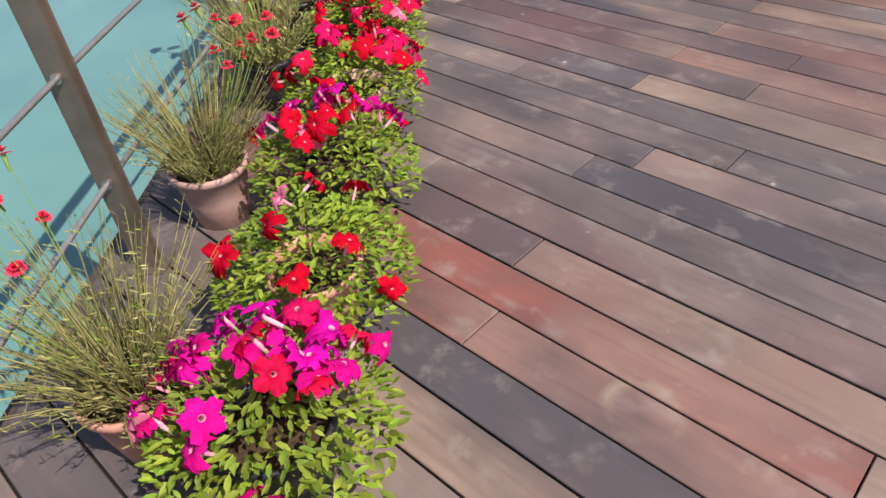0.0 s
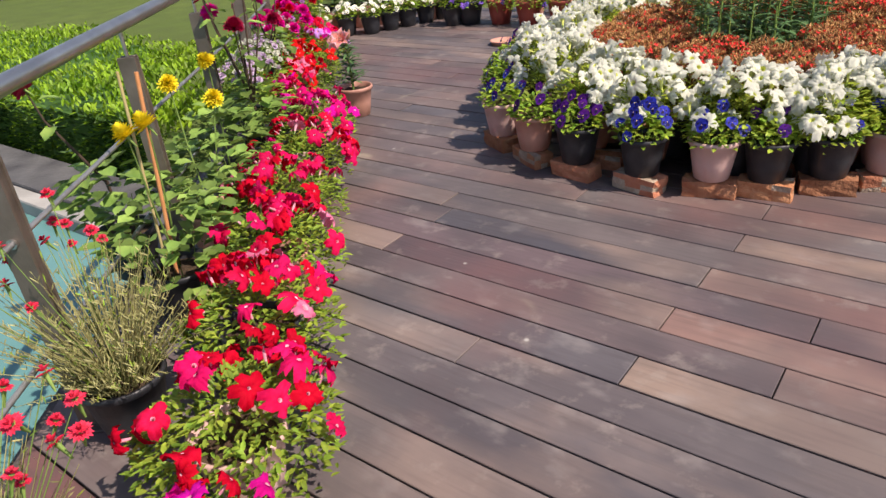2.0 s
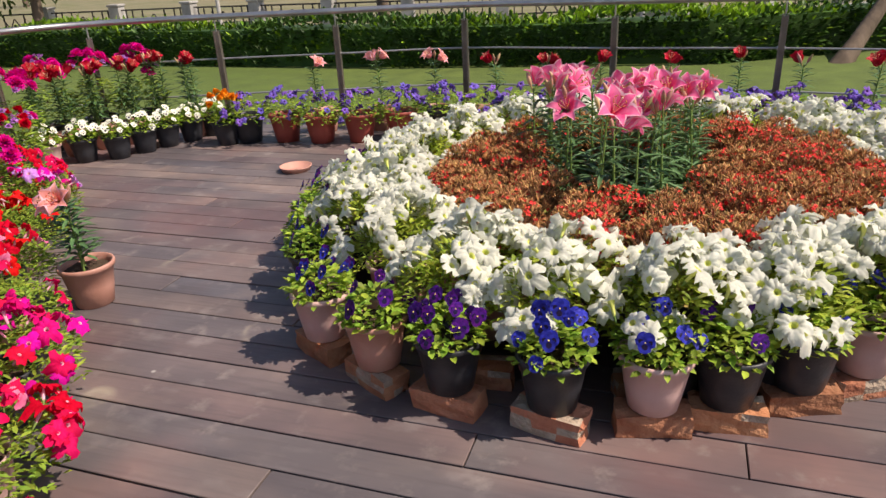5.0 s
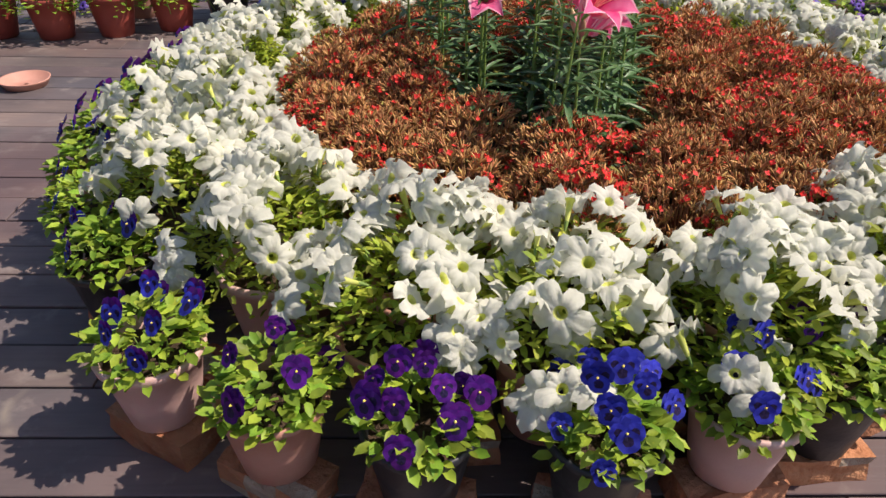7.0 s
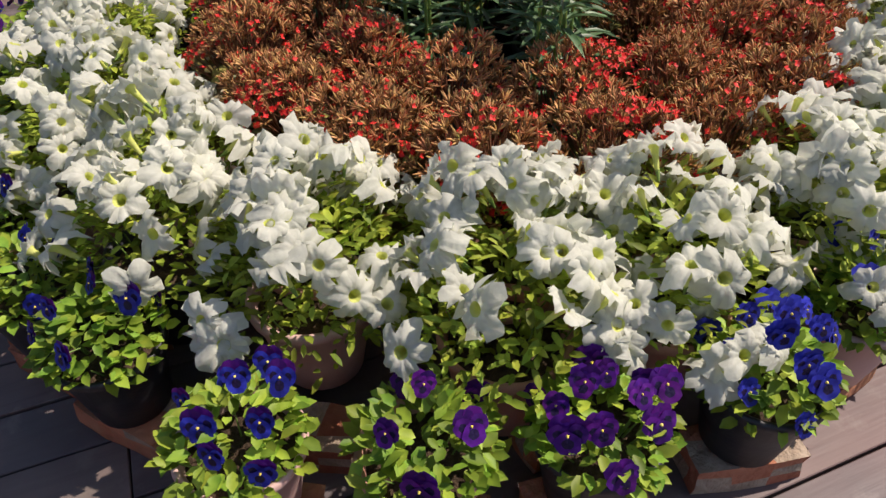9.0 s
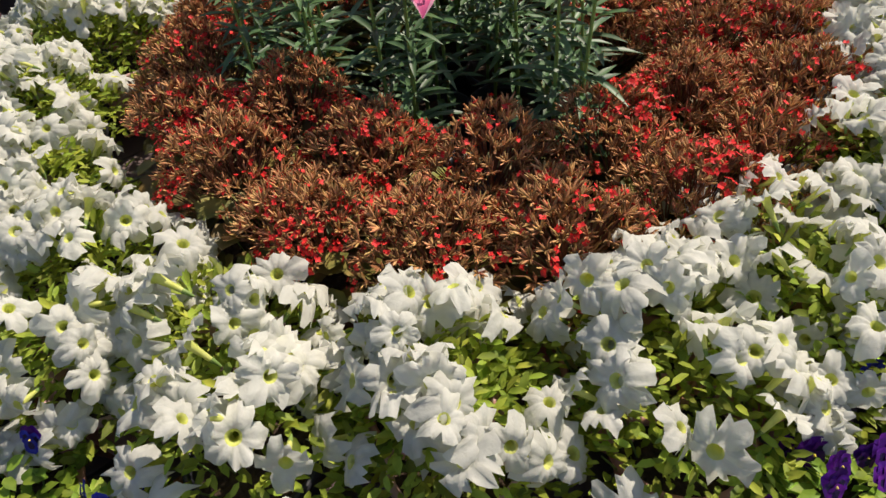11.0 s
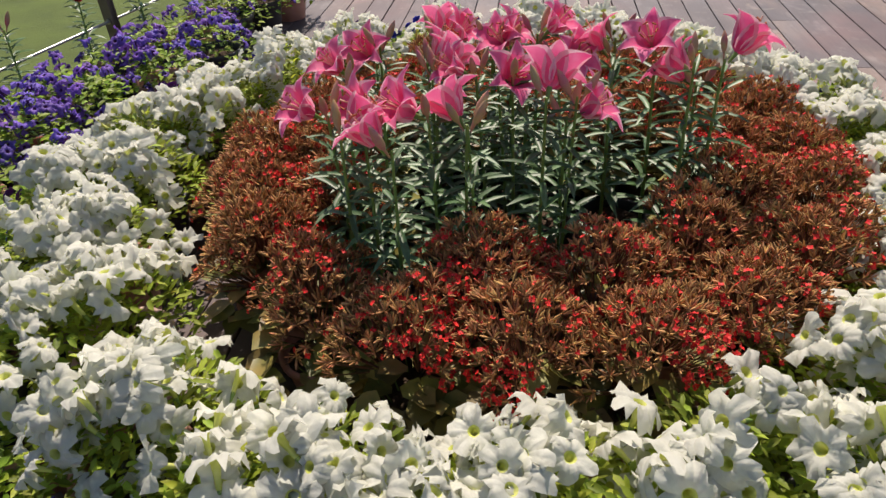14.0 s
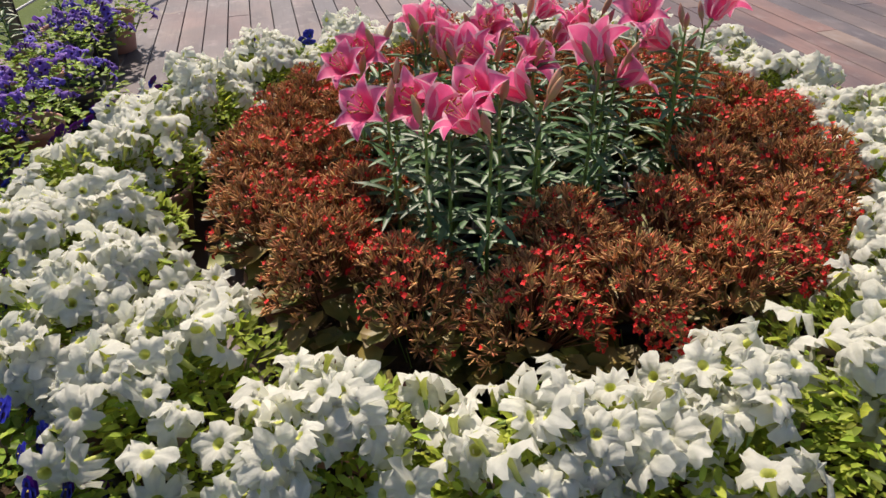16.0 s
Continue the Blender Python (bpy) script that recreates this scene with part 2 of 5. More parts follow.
def deck_mat(name="weathered_deck_board", stops=None):
    """Weathered hardwood boards: each board its own brown, grey, violet or tan, with grain, pale scuffs and stains."""
    m = bpy.data.materials.new(name)
    m.use_nodes = True
    nt = m.node_tree
    nd, ln = nt.nodes, nt.links
    bs = nd["Principled BSDF"]
    oi = nd.new("ShaderNodeObjectInfo")
    geo = nd.new("ShaderNodeNewGeometry")
    tone = nd.new("ShaderNodeValToRGB")
    tone.color_ramp.interpolation = "LINEAR"
    el = tone.color_ramp.elements
    stops = stops or [(0.0, (0.145, 0.118, 0.116)), (0.14, (0.100, 0.092, 0.102)), (0.28, (0.165, 0.130, 0.122)), (0.42, (0.128, 0.110, 0.114)),
             (0.56, (0.155, 0.106, 0.104)), (0.68, (0.145, 0.130, 0.130)), (0.80, (0.122, 0.088, 0.096)), (0.92, (0.172, 0.132, 0.120)), (1.0, (0.19, 0.146, 0.13))]
    el[0].position, el[0].color = stops[0][0], (*stops[0][1], 1)
    el[1].position, el[1].color = stops[-1][0], (*stops[-1][1], 1)
    for p, c in stops[1:-1]:
        e = el.new(p)
        e.color = (*c, 1)
    ln.new(oi.outputs["Random"], tone.inputs[0])
    tc = nd.new("ShaderNodeTexCoord")
    shift = nd.new("ShaderNodeMath")
    shift.operation = "MULTIPLY"
    shift.inputs[1].default_value = 91.0
    ln.new(oi.outputs["Random"], shift.inputs[0])

    def tex(scale, stretch, detail=5):
        mp = nd.new("ShaderNodeMapping")
        mp.inputs["Scale"].default_value = stretch
        ln.new(tc.outputs["Object"], mp.inputs[0])
        n = nd.new("ShaderNodeTexNoise")
        n.noise_dimensions = "4D"
        n.inputs["Scale"].default_value = scale
        n.inputs["Detail"].default_value = detail
        ln.new(mp.outputs[0], n.inputs["Vector"])
        ln.new(shift.outputs[0], n.inputs["W"])
        return n.outputs["Fac"]

    def over(base, colour, fac, lo, hi, amount):
        r = nd.new("ShaderNodeMapRange")
        r.inputs["From Min"].default_value, r.inputs["From Max"].default_value = lo, hi
        r.inputs["To Max"].default_value = amount
        ln.new(fac, r.inputs["Value"])
        mx = nd.new("ShaderNodeMix")
        mx.data_type = "RGBA"
        ln.new(r.outputs[0], mx.inputs[0])
        ln.new(base, mx.inputs[6])
        mx.inputs[7].default_value = (*colour, 1)
        return mx.outputs[2]

    grain = tex(60, (0.06, 1, 1))
    c = over(tone.outputs[0], (0.062, 0.052, 0.058), tex(3.0, (0.45, 1, 1), 8), 0.46, 0.64, 0.75)
    c = over(c, (0.30, 0.215, 0.175), tex(2.2, (0.5, 1, 1), 8), 0.50, 0.66, 0.6)
    c = over(c, (0.05, 0.04, 0.038), grain, 0.5, 0.8, 0.4)
    c = over(c, (0.36, 0.32, 0.30), tex(11, (0.6, 1, 1), 9), 0.57, 0.70, 0.28)
    # pale ring stains left by pots, and dried spills
    vo = nd.new("ShaderNodeTexVoronoi")
    vo.inputs["Scale"].default_value = 1.9
    ln.new(geo.outputs["Position"], vo.inputs["Vector"])
    ringm = nd.new("ShaderNodeMath")
    ringm.operation = "SUBTRACT"
    ringm.inputs[1].default_value = 0.19
    ln.new(vo.outputs["Distance"], ringm.inputs[0])
    ab = nd.new("ShaderNodeMath")
    ab.operation = "ABSOLUTE"
    ln.new(ringm.outputs[0], ab.inputs[0])
    thin = nd.new("ShaderNodeMapRange")
    thin.inputs["From Min"].default_value, thin.inputs["From Max"].default_value = 0.035, 0.0
    ln.new(ab.outputs[0], thin.inputs["Value"])
    wn = nd.new("ShaderNodeTexNoise")
    wn.inputs["Scale"].default_value = 4.5
    wn.inputs["Detail"].default_value = 6
    ln.new(geo.outputs["Position"], wn.inputs["Vector"])
    patch = nd.new("ShaderNodeMapRange")
    patch.inputs["From Min"].default_value, patch.inputs["From Max"].default_value = 0.52, 0.66
    ln.new(wn.outputs["Fac"], patch.inputs["Value"])
    both = nd.new("ShaderNodeMath")
    both.operation = "MULTIPLY"
    ln.new(thin.outputs[0], both.inputs[0])
    ln.new(patch.outputs[0], both.inputs[1])
    c = over(c, (0.34, 0.29, 0.22), both.outputs[0], 0.0, 1.0, 0.8)
    wn2 = nd.new("ShaderNodeTexNoise")
    wn2.inputs["Scale"].default_value = 1.4
    wn2.inputs["Detail"].default_value = 9
    ln.new(geo.outputs["Position"], wn2.inputs["Vector"])
    wn3 = nd.new("ShaderNodeTexNoise")
    wn3.inputs["Scale"].default_value = 0.9
    wn3.inputs["Detail"].default_value = 7
    ln.new(geo.outputs["Position"], wn3.inputs["Vector"])
    c = over(c, (0.155, 0.078, 0.075), wn3.outputs["Fac"], 0.50, 0.64, 0.6)
    wn4 = nd.new("ShaderNodeTexNoise")
    wn4.inputs["Scale"].default_value = 7.0
    wn4.inputs["Detail"].default_value = 10
    wn4.inputs["Roughness"].default_value = 0.65
    ln.new(geo.outputs["Position"], wn4.inputs["Vector"])
    c = over(c, (0.34, 0.29, 0.255), wn4.outputs["Fac"], 0.57, 0.72, 0.5)
    c = over(c, (0.070, 0.062, 0.066), wn2.outputs["Fac"], 0.46, 0.60, 0.5)
    vs = nd.new("ShaderNodeTexVoronoi")
    vs.inputs["Scale"].default_value = 3.2
    ln.new(geo.outputs["Position"], vs.inputs["Vector"])
    inv = nd.new("ShaderNodeMath")
    inv.operation = "MULTIPLY"
    inv.inputs[1].default_value = -1.0
    ln.new(vs.outputs["Distance"], inv.inputs[0])
    c = over(c, (0.55, 0.53, 0.48), inv.outputs[0], -0.035, -0.015, 0.6)
    ln.new(c, bs.inputs["Base Color"])
    rr = nd.new("ShaderNodeMapRange")
    rr.inputs["To Min"].default_value, rr.inputs["To Max"].default_value = 0.40, 0.72
    ln.new(tex(5, (0.4, 1, 1)), rr.inputs["Value"])
    ln.new(rr.outputs[0], bs.inputs["Roughness"])
    bs.inputs["Specular IOR Level"].default_value = 0.4
    bp = nd.new("ShaderNodeBump")
    bp.inputs["Strength"].default_value = 0.35
    bp.inputs["Distance"].default_value = 0.004
    ln.new(grain, bp.inputs["Height"])
    ln.new(bp.outputs[0], bs.inputs["Normal"])
    return m


DECK_M = deck_mat()
TONE = {"": DECK_M,
        "red": deck_mat("red_deck_board", [(0.0, (0.235, 0.085, 0.068)), (1.0, (0.215, 0.100, 0.082))]),
        "pink": deck_mat("pink_deck_board", [(0.0, (0.255, 0.150, 0.125)), (1.0, (0.215, 0.130, 0.112))]),
        "tan": deck_mat("tan_deck_board", [(0.0, (0.26, 0.190, 0.152)), (1.0, (0.225, 0.162, 0.132))]),
        "slate": deck_mat("slate_deck_board", [(0.0, (0.070, 0.066, 0.078)), (1.0, (0.092, 0.082, 0.090))]),
        "plum": deck_mat("plum_deck_board", [(0.0, (0.120, 0.070, 0.074)), (1.0, (0.135, 0.084, 0.082))])}

# ---- mesh helpers ----
rnd = random.Random(7)


class Mesh:
    """Gathers vertices and faces, then becomes one mesh."""

    def __init__(self):
        self.v, self.f, self.m = [], [], []

    def grid(self, rows, mats=0, close=False):
        """rows of points, all of one length; mats: a material number, or one for each strip."""
        base, w = len(self.v), len(rows[0])
        for r in rows:
            self.v.extend(tuple(p) for p in r)
        for i in range(len(rows) - 1):
            for j in range(w if close else w - 1):
                k = (j + 1) % w
                self.f.append((base + i * w + j, base + i * w + k, base + (i + 1) * w + k, base + (i + 1) * w + j))
                self.m.append(mats if isinstance(mats, int) else mats[i])

    def face(self, pts, mi=0):
        base = len(self.v)
        self.v.extend(tuple(p) for p in pts)
        self.f.append(tuple(range(base, base + len(pts))))
        self.m.append(mi)

    def tube(self, pts, radii, mi=0, n=6, cap=True):
        rows = []
        for i, p in enumerate(pts):
            p = Vector(p)
            d = (Vector(pts[min(i + 1, len(pts) - 1)]) - Vector(pts[max(i - 1, 0)])).normalized()
            a = d.cross(Vector((0.3, 0.9, 0.2))).normalized()
            b = d.cross(a)
            r = radii if isinstance(radii, (int, float)) else radii[i]
            rows.append([p + (a * math.cos(t) + b * math.sin(t)) * r for t in (2 * math.pi * k / n for k in range(n))])
        self.grid(rows, mi, close=True)
        if cap:
            self.face(rows[0][::-1], mi)
            self.face(rows[-1], mi)

    def box(self, lo, hi, mi=0, bevel=0.0):
        x0, y0, z0 = lo
        x1, y1, z1 = hi
        b = bevel
        rows = []
        for z, s in ((z0, b), (z0 + b, 0), (z1 - b, 0), (z1, b)) if b else ((z0, 0), (z1, 0)):
            rows.append([(x0 + s, y0 + s, z), (x1 - s, y0 + s, z), (x1 - s, y1 - s, z), (x0 + s, y1 - s, z)])
        self.grid(rows, mi, close=True)
        self.face(rows[0][::-1], mi)
        self.face(rows[-1], mi)

    def leaf(self, at, way, up, length, width, mi=0, droop=0.3, fold=0.25):
        """A folded leaf of four faces along its midrib."""
        at, way = Vector(at), Vector(way).normalized()
        side = way.cross(Vector(up))
        side = side.normalized() if side.length > 1e-4 else Vector((1, 0, 0))
        nrm = side.cross(way)
        mid = at + way * length * 0.5 - nrm * fold * width * 0.3 - nrm * droop * length * 0.2
        tip = at + way * length - nrm * droop * length
        pts = [at, mid, tip]
        for sgn in (1, -1):
            pts.append(at + way * length * 0.28 + side * width * 0.42 * sgn + nrm * width * fold * 0.4)
            pts.append(at + way * length * 0.68 + side * width * 0.46 * sgn + nrm * (width * fold * 0.4 - droop * length * 0.45))
        base = len(self.v)
        self.v.extend(tuple(p) for p in pts)
        for f in ((0, 1, 3), (3, 1, 4), (4, 1, 2), (0, 5, 1), (5, 6, 1), (6, 2, 1)):
            self.f.append(tuple(base + i for i in f))
            self.m.append(mi)

    def done(self, name, mats, smooth=True):
        me = bpy.data.meshes.new(name)
        me.from_pydata(self.v, [], self.f)
        for m in mats:
            me.materials.append(m)
        me.polygons.foreach_set("material_index", self.m)
        me.polygons.foreach_set("use_smooth", [smooth] * len(self.f))
        me.update()
        return me


def put(name, me, parent=None, m=None, label=""):
    """One mesh object, under a thing or part, at the pose m within it."""
    ob = new(name, me)
    if parent:
        ob.parent = parent
    if m is not None:
        ob.matrix_local = m
    if label:
        ob["label"] = label
    return ob


def thing(name, label, category, m, group="", kind=""):
    ob = new(name)
    ob.empty_display_size = 0.05
    ob.matrix_world = m
    return tagged(ob, label, category, group, kind)


def aim(x, y, z, way, spin=0.0, size=1.0):
    """A pose at x, y, z whose own z axis points along way."""
    q = Vector(way).to_track_quat("Z", "Y").to_matrix().to_4x4()
    return Matrix.Translation((x, y, z)) @ q @ Matrix.Rotation(spin, 4, "Z") @ Matrix.Scale(size, 4)


# ---- flowers ----
def petunia_mesh(seed, petal, throat, eye=0.0075):
    """A trumpet with five soft, creased and drooping lobes, opening towards z; 8 cm across."""
    r = random.Random(seed)
    M = Mesh()
    n = 35
    ph = r.random() * 6
    prof = [(0.0032, -0.044), (0.0045, -0.026), (eye * 0.8, -0.010), (eye * 1.25, -0.0035), (0.020, 0.001), (0.031, 0.003), (0.0405, 0.001)]
    amp = [0, 0, 0.0003, 0.001, 0.003, 0.008, 0.017]
    droop = [r.uniform(-0.026, 0.010) for _ in range(5)]
    size = [r.uniform(0.80, 1.16) for _ in range(5)]
    fold_a, fold_k = r.uniform(0, 6.28), r.choice((-18, -12, -8, -4, 3, 8))
    side_a, side_k = r.uniform(0, 6.28), r.uniform(0.0, 0.35)
    rows = []
    for (rad, z), a in zip(prof, amp):
        row = []
        for j in range(n):
            t = 2 * math.pi * j / n
            s = t / (2 * math.pi) * 5
            k, f = int(s) % 5, s - int(s)
            lobe = math.sin(math.pi * f) ** 0.6
            w = rad / 0.0405
            cut = (1 - 0.40 * (1 - lobe) * w ** 2) * (1 + 0.045 * w ** 3 * math.sin(23 * t + 3 * ph) + 0.03 * w ** 3 * r.uniform(-1, 1)) * (1 + (size[k] - 1) * lobe * w)
            x, y = math.cos(t) * rad * cut, math.sin(t) * rad * cut
            dz = a * (0.35 * math.sin(11 * t + ph) + 0.3 * math.sin(17 * t + 2 * ph) + 0.2 * r.uniform(-1, 1)) + droop[k] * lobe * w ** 2.2 - 0.004 * (1 - lobe) * w
            q = x * math.cos(fold_a) + y * math.sin(fold_a)
            g = max(0.0, x * math.cos(side_a) + y * math.sin(side_a))
            pinch = 1 - 0.10 * abs(fold_k) * abs(q)
            row.append((x * pinch, y * pinch, z + dz + fold_k * q * q - side_k * g * g * 45))
        rows.append(row)
    M.grid(rows, [1, 1, 1, 0, 0, 0], close=True)
    M.tube([(0, 0, -0.058), (0, 0, -0.042)], [0.0015, 0.0042], 2, 5)
    return M.done("petunia_bloom", [petal, throat, STEM])


def pansy_mesh(seed, petal, face_m, back=None):
    """Five round overlapping petals with a dark face and a yellow eye; 5.5 cm across."""
    r = random.Random(seed)
    M = Mesh()
    back = back or petal
    for ang, dist, size, z, mi, dark in ((62, 0.013, 0.0165, -0.003, 3, 0), (118, 0.013, 0.0165, -0.002, 3, 0), (5, 0.012, 0.0145, 0.0, 0, 1), (175, 0.012, 0.0145, 0.001, 0, 1), (270, 0.011, 0.0175, 0.003, 0, 1)):
        a = radians(ang + r.uniform(-6, 6))
        cx, cy = math.cos(a) * dist, math.sin(a) * dist
        curl = r.uniform(-0.004, 0.004)
        rows = []
        for q in (0.0, 0.45, 0.8, 1.0):
            row = []
            for j in range(13):
                t = a + math.pi + 2 * math.pi * j / 12
                rr = size * q * (1 + 0.05 * math.sin(5 * t + seed))
                x, y = cx + math.cos(t) * rr, cy + math.sin(t) * rr
                d = math.hypot(x, y)
                row.append((x, y, z + curl * (d / 0.03) ** 2 + 0.0015 * math.sin(4 * t + seed) * q))
            rows.append(row)
        M.grid(rows, [1 if dark else mi, mi, mi])
    M.tube([(0, 0.001, 0.003), (0, 0, 0.006)], [0.0024, 0.0012], 2, 5)
    M.tube([(0, 0.002, -0.002), (0, 0.002, -0.03)], 0.0013, 4, 5)
    return M.done("pansy_bloom", [petal, face_m, P_EYE, back, STEM])


def lily_mesh(seed, petal, edge, wide_open=1.0):
    """Six long petals that bend back, with stamens; opens towards z, 15 cm across."""
    r = random.Random(seed)
    M = Mesh()
    for k in range(6):
        a = math.pi / 3 * k + r.uniform(-0.08, 0.08)
        wide = 0.037 if k % 2 else 0.026
        ca, sa = math.cos(a), math.sin(a)
        bend = r.uniform(0.85, 1.2)
        rows = []
        for s in (0, 0.15, 0.3, 0.45, 0.6, 0.75, 0.88, 1.0):
            out = 0.006 + 0.080 * wide_open * s ** 1.45
            z = 0.098 * s - 0.062 * wide_open * bend * max(0, s - 0.55) ** 1.5 * 1.9
            w = wide * math.sin(math.pi * min(1, 0.12 + 0.88 * s) ** 0.8) + 0.0012
            row = []
            for q in (-1, -0.7, 0, 0.7, 1):
                zz = z + abs(q) * w * 0.35 + 0.0015 * math.sin(12 * s + q * 2 + seed)
                row.append((ca * out - sa * q * w, sa * out + ca * q * w, zz))
            rows.append(row)
        base = len(M.m)
        M.grid(rows, 0)
        for i in range(7):
            for j in (0, 3):
                M.m[base + i * 4 + j] = 1
    for k in range(6):
        a = math.pi / 3 * k + 0.4
        e = Vector((math.cos(a) * 0.022, math.sin(a) * 0.022, 0.082))
        M.tube([(0, 0, 0.01), e * 0.6 + Vector((0, 0, 0.012)), e], 0.0011, 2, 4)
        M.tube([e + Vector((0, 0, -0.002)) + Vector((-math.sin(a), math.cos(a), 0)) * 0.007, e + Vector((0, 0, 0.002)) - Vector((-math.sin(a), math.cos(a), 0)) * 0.007], 0.0022, 3, 5)
    M.tube([(0, 0, 0.01), (0.004, 0, 0.06), (0.006, 0, 0.098)], [0.0016, 0.0014, 0.0026], 2, 5)
    M.tube([(0, 0, -0.03), (0, 0, 0.004)], [0.003, 0.007], 4, 6)
    return M.done("lily_bloom", [petal, edge, FILAMENT, STAMEN, STEM])


def bud_mesh():
    M = Mesh()
    M.tube([(0, 0, -0.03), (0, 0, 0), (0, 0, 0.015), (0, 0, 0.04), (0, 0, 0.065), (0, 0, 0.08)], [0.002, 0.004, 0.0105, 0.0125, 0.008, 0.001], 0, 7)
    return M.done("lily_bud", [BUD])


def ball_flower_mesh(seed, petal, layers=5, rad=0.04):
    """A full double bloom: rings of narrow petals."""
    r = random.Random(seed)
    M = Mesh()
    for l in range(layers):
        q = l / (layers - 1)
        cnt = int(16 - 8 * q)
        for k in range(cnt):
            a = 2 * math.pi * (k + 0.5 * (l % 2)) / cnt + r.uniform(-0.1, 0.1)
            tilt = 0.1 + 1.2 * q
            way = (math.cos(a) * math.cos(tilt), math.sin(a) * math.cos(tilt), math.sin(tilt))
            M.leaf((0, 0, 0.004 * l), way, (0, 0, 1), rad * (1 - 0.45 * q) * r.uniform(0.9, 1.1), rad * 0.42, 0, 0.1, 0.5)
    M.tube([(0, 0, -0.04), (0, 0, 0.002)], [0.002, 0.006], 1, 5)
    return M.done("double_bloom", [petal, STEM])


def kalanchoe_mesh(seed, red):
    """A rounded spray of thin branching stalks that end in many slender buds, some open and red."""
    r = random.Random(seed)
    M = Mesh()
    tufts = [(2.39996 * k + r.uniform(-0.4, 0.4), math.sqrt((k + 0.5) / 17) * 0.068) for k in range(17)]
    for a, q in tufts:
        c = Vector((math.cos(a) * q, math.sin(a) * q, 0.050 * (1 - (q / 0.075) ** 2) - 0.022 + r.uniform(-0.006, 0.008)))
        M.tube([(c.x * 0.2, c.y * 0.2, -0.10), tuple(c)], [0.0022, 0.0013], 2, 3, cap=False)
        open_tuft = r.random() < red
        for k in range(14):
            b = r.uniform(0, 6.28)
            way = Vector((math.cos(b) * 0.7 + c.x * 9, math.sin(b) * 0.7 + c.y * 9, r.uniform(0.4, 1.3))).normalized()
            p = c + way * r.uniform(0.004, 0.020)
            size = r.uniform(0.8, 1.2)
            M.tube([p - way * 0.012, p + way * 0.002, p + way * 0.012 * size], [0.0007, 0.0021 * size, 0.0007], 0, 4, cap=False)
            if r.random() < (0.45 if open_tuft else 0.03):
                for i in range(4):
                    e = way.cross(Vector((math.cos(b + 1.57 * i), math.sin(b + 1.57 * i), 0.3))).normalized()
                    M.leaf(p + way * 0.011, e + way * 0.35, way, 0.0075, 0.006, 1, 0.1, 0.1)
    return M.done("bud_head", [KAL_BUD, KAL_RED, KAL_STALK])


def foliage_mesh(seed, leaf, count, rad, low, high, length, width, up=0.5, stems=10, dome=0.6):
    """A mound of leaves with stems, from low at the rim to high in the middle."""
    r = random.Random(seed)
    M = Mesh()
    for k in range(count):
        a = r.uniform(0, 2 * math.pi)
        q = math.sqrt(r.random())
        top = high - (high - low) * q ** 2 * dome
        z = low + (top - low) * r.random() ** 0.35
        p = Vector((math.cos(a) * q * rad, math.sin(a) * q * rad, z))
        b = a + r.uniform(-1.2, 1.2)
        way = Vector((math.cos(b), math.sin(b), r.uniform(-0.25, 1.0) * up + 0.1))
        s = r.uniform(0.7, 1.25)
        M.leaf(p, way, (r.uniform(-0.4, 0.4), r.uniform(-0.4, 0.4), 1), length * s, width * s, 0, r.uniform(0.05, 0.45), 0.3)
    for k in range(stems):
        a = r.uniform(0, 2 * math.pi)
        q = r.uniform(0.3, 0.9) * rad
        M.tube([(math.cos(a) * 0.02, math.sin(a) * 0.02, 0.0), (math.cos(a) * q * 0.6, math.sin(a) * q * 0.6, low), (math.cos(a) * q, math.sin(a) * q, (low + high) / 2)], [0.003, 0.0025, 0.0015], 1, 4, cap=False)
    return M.done("foliage", [leaf, STEM])


def pot_mesh(material, top=0.115, foot=0.08, h=0.20, n=28):
    """A tapered plastic pot with a rolled rim and real wall thickness; soil inside."""
    M = Mesh()
    prof = [(foot - 0.006, 0.0), (foot, 0.004), (foot + (top - foot) * 0.45, h * 0.45), (top - 0.006, h * 0.86), (top - 0.002, h * 0.87), (top + 0.004, h * 0.89), (top + 0.006, h * 0.95), (top + 0.004, h * 0.99),
            (top - 0.001, h), (top - 0.007, h * 0.985), (top - 0.012, h * 0.86), (foot, h * 0.3)]
    M.grid([[(math.cos(t) * r, math.sin(t) * r, z) for t in (2 * math.pi * k / n for k in range(n))] for r, z in prof], 0, close=True)
    M.face([(math.cos(-t) * (foot - 0.006), math.sin(-t) * (foot - 0.006), 0.0) for t in (2 * math.pi * k / n for k in range(n))], 0)
    return M.done("pot", [material])


def soil_mesh(rad, z, seed=1):
    r = random.Random(seed)
    M = Mesh()
    rows = []
    for q in (0.02, 0.35, 0.7, 1.0):
        rows.append([(math.cos(t) * rad * q, math.sin(t) * rad * q, z + r.uniform(-0.006, 0.006) + 0.01 * (1 - q)) for t in (2 * math.pi * k / 18 for k in range(18))])
    M.grid(rows, 0, close=True)
    return M.done("soil", [SOIL])


def variants(fn, n, *args):
    return [fn(11 + 7 * i, *args) for i in range(n)]


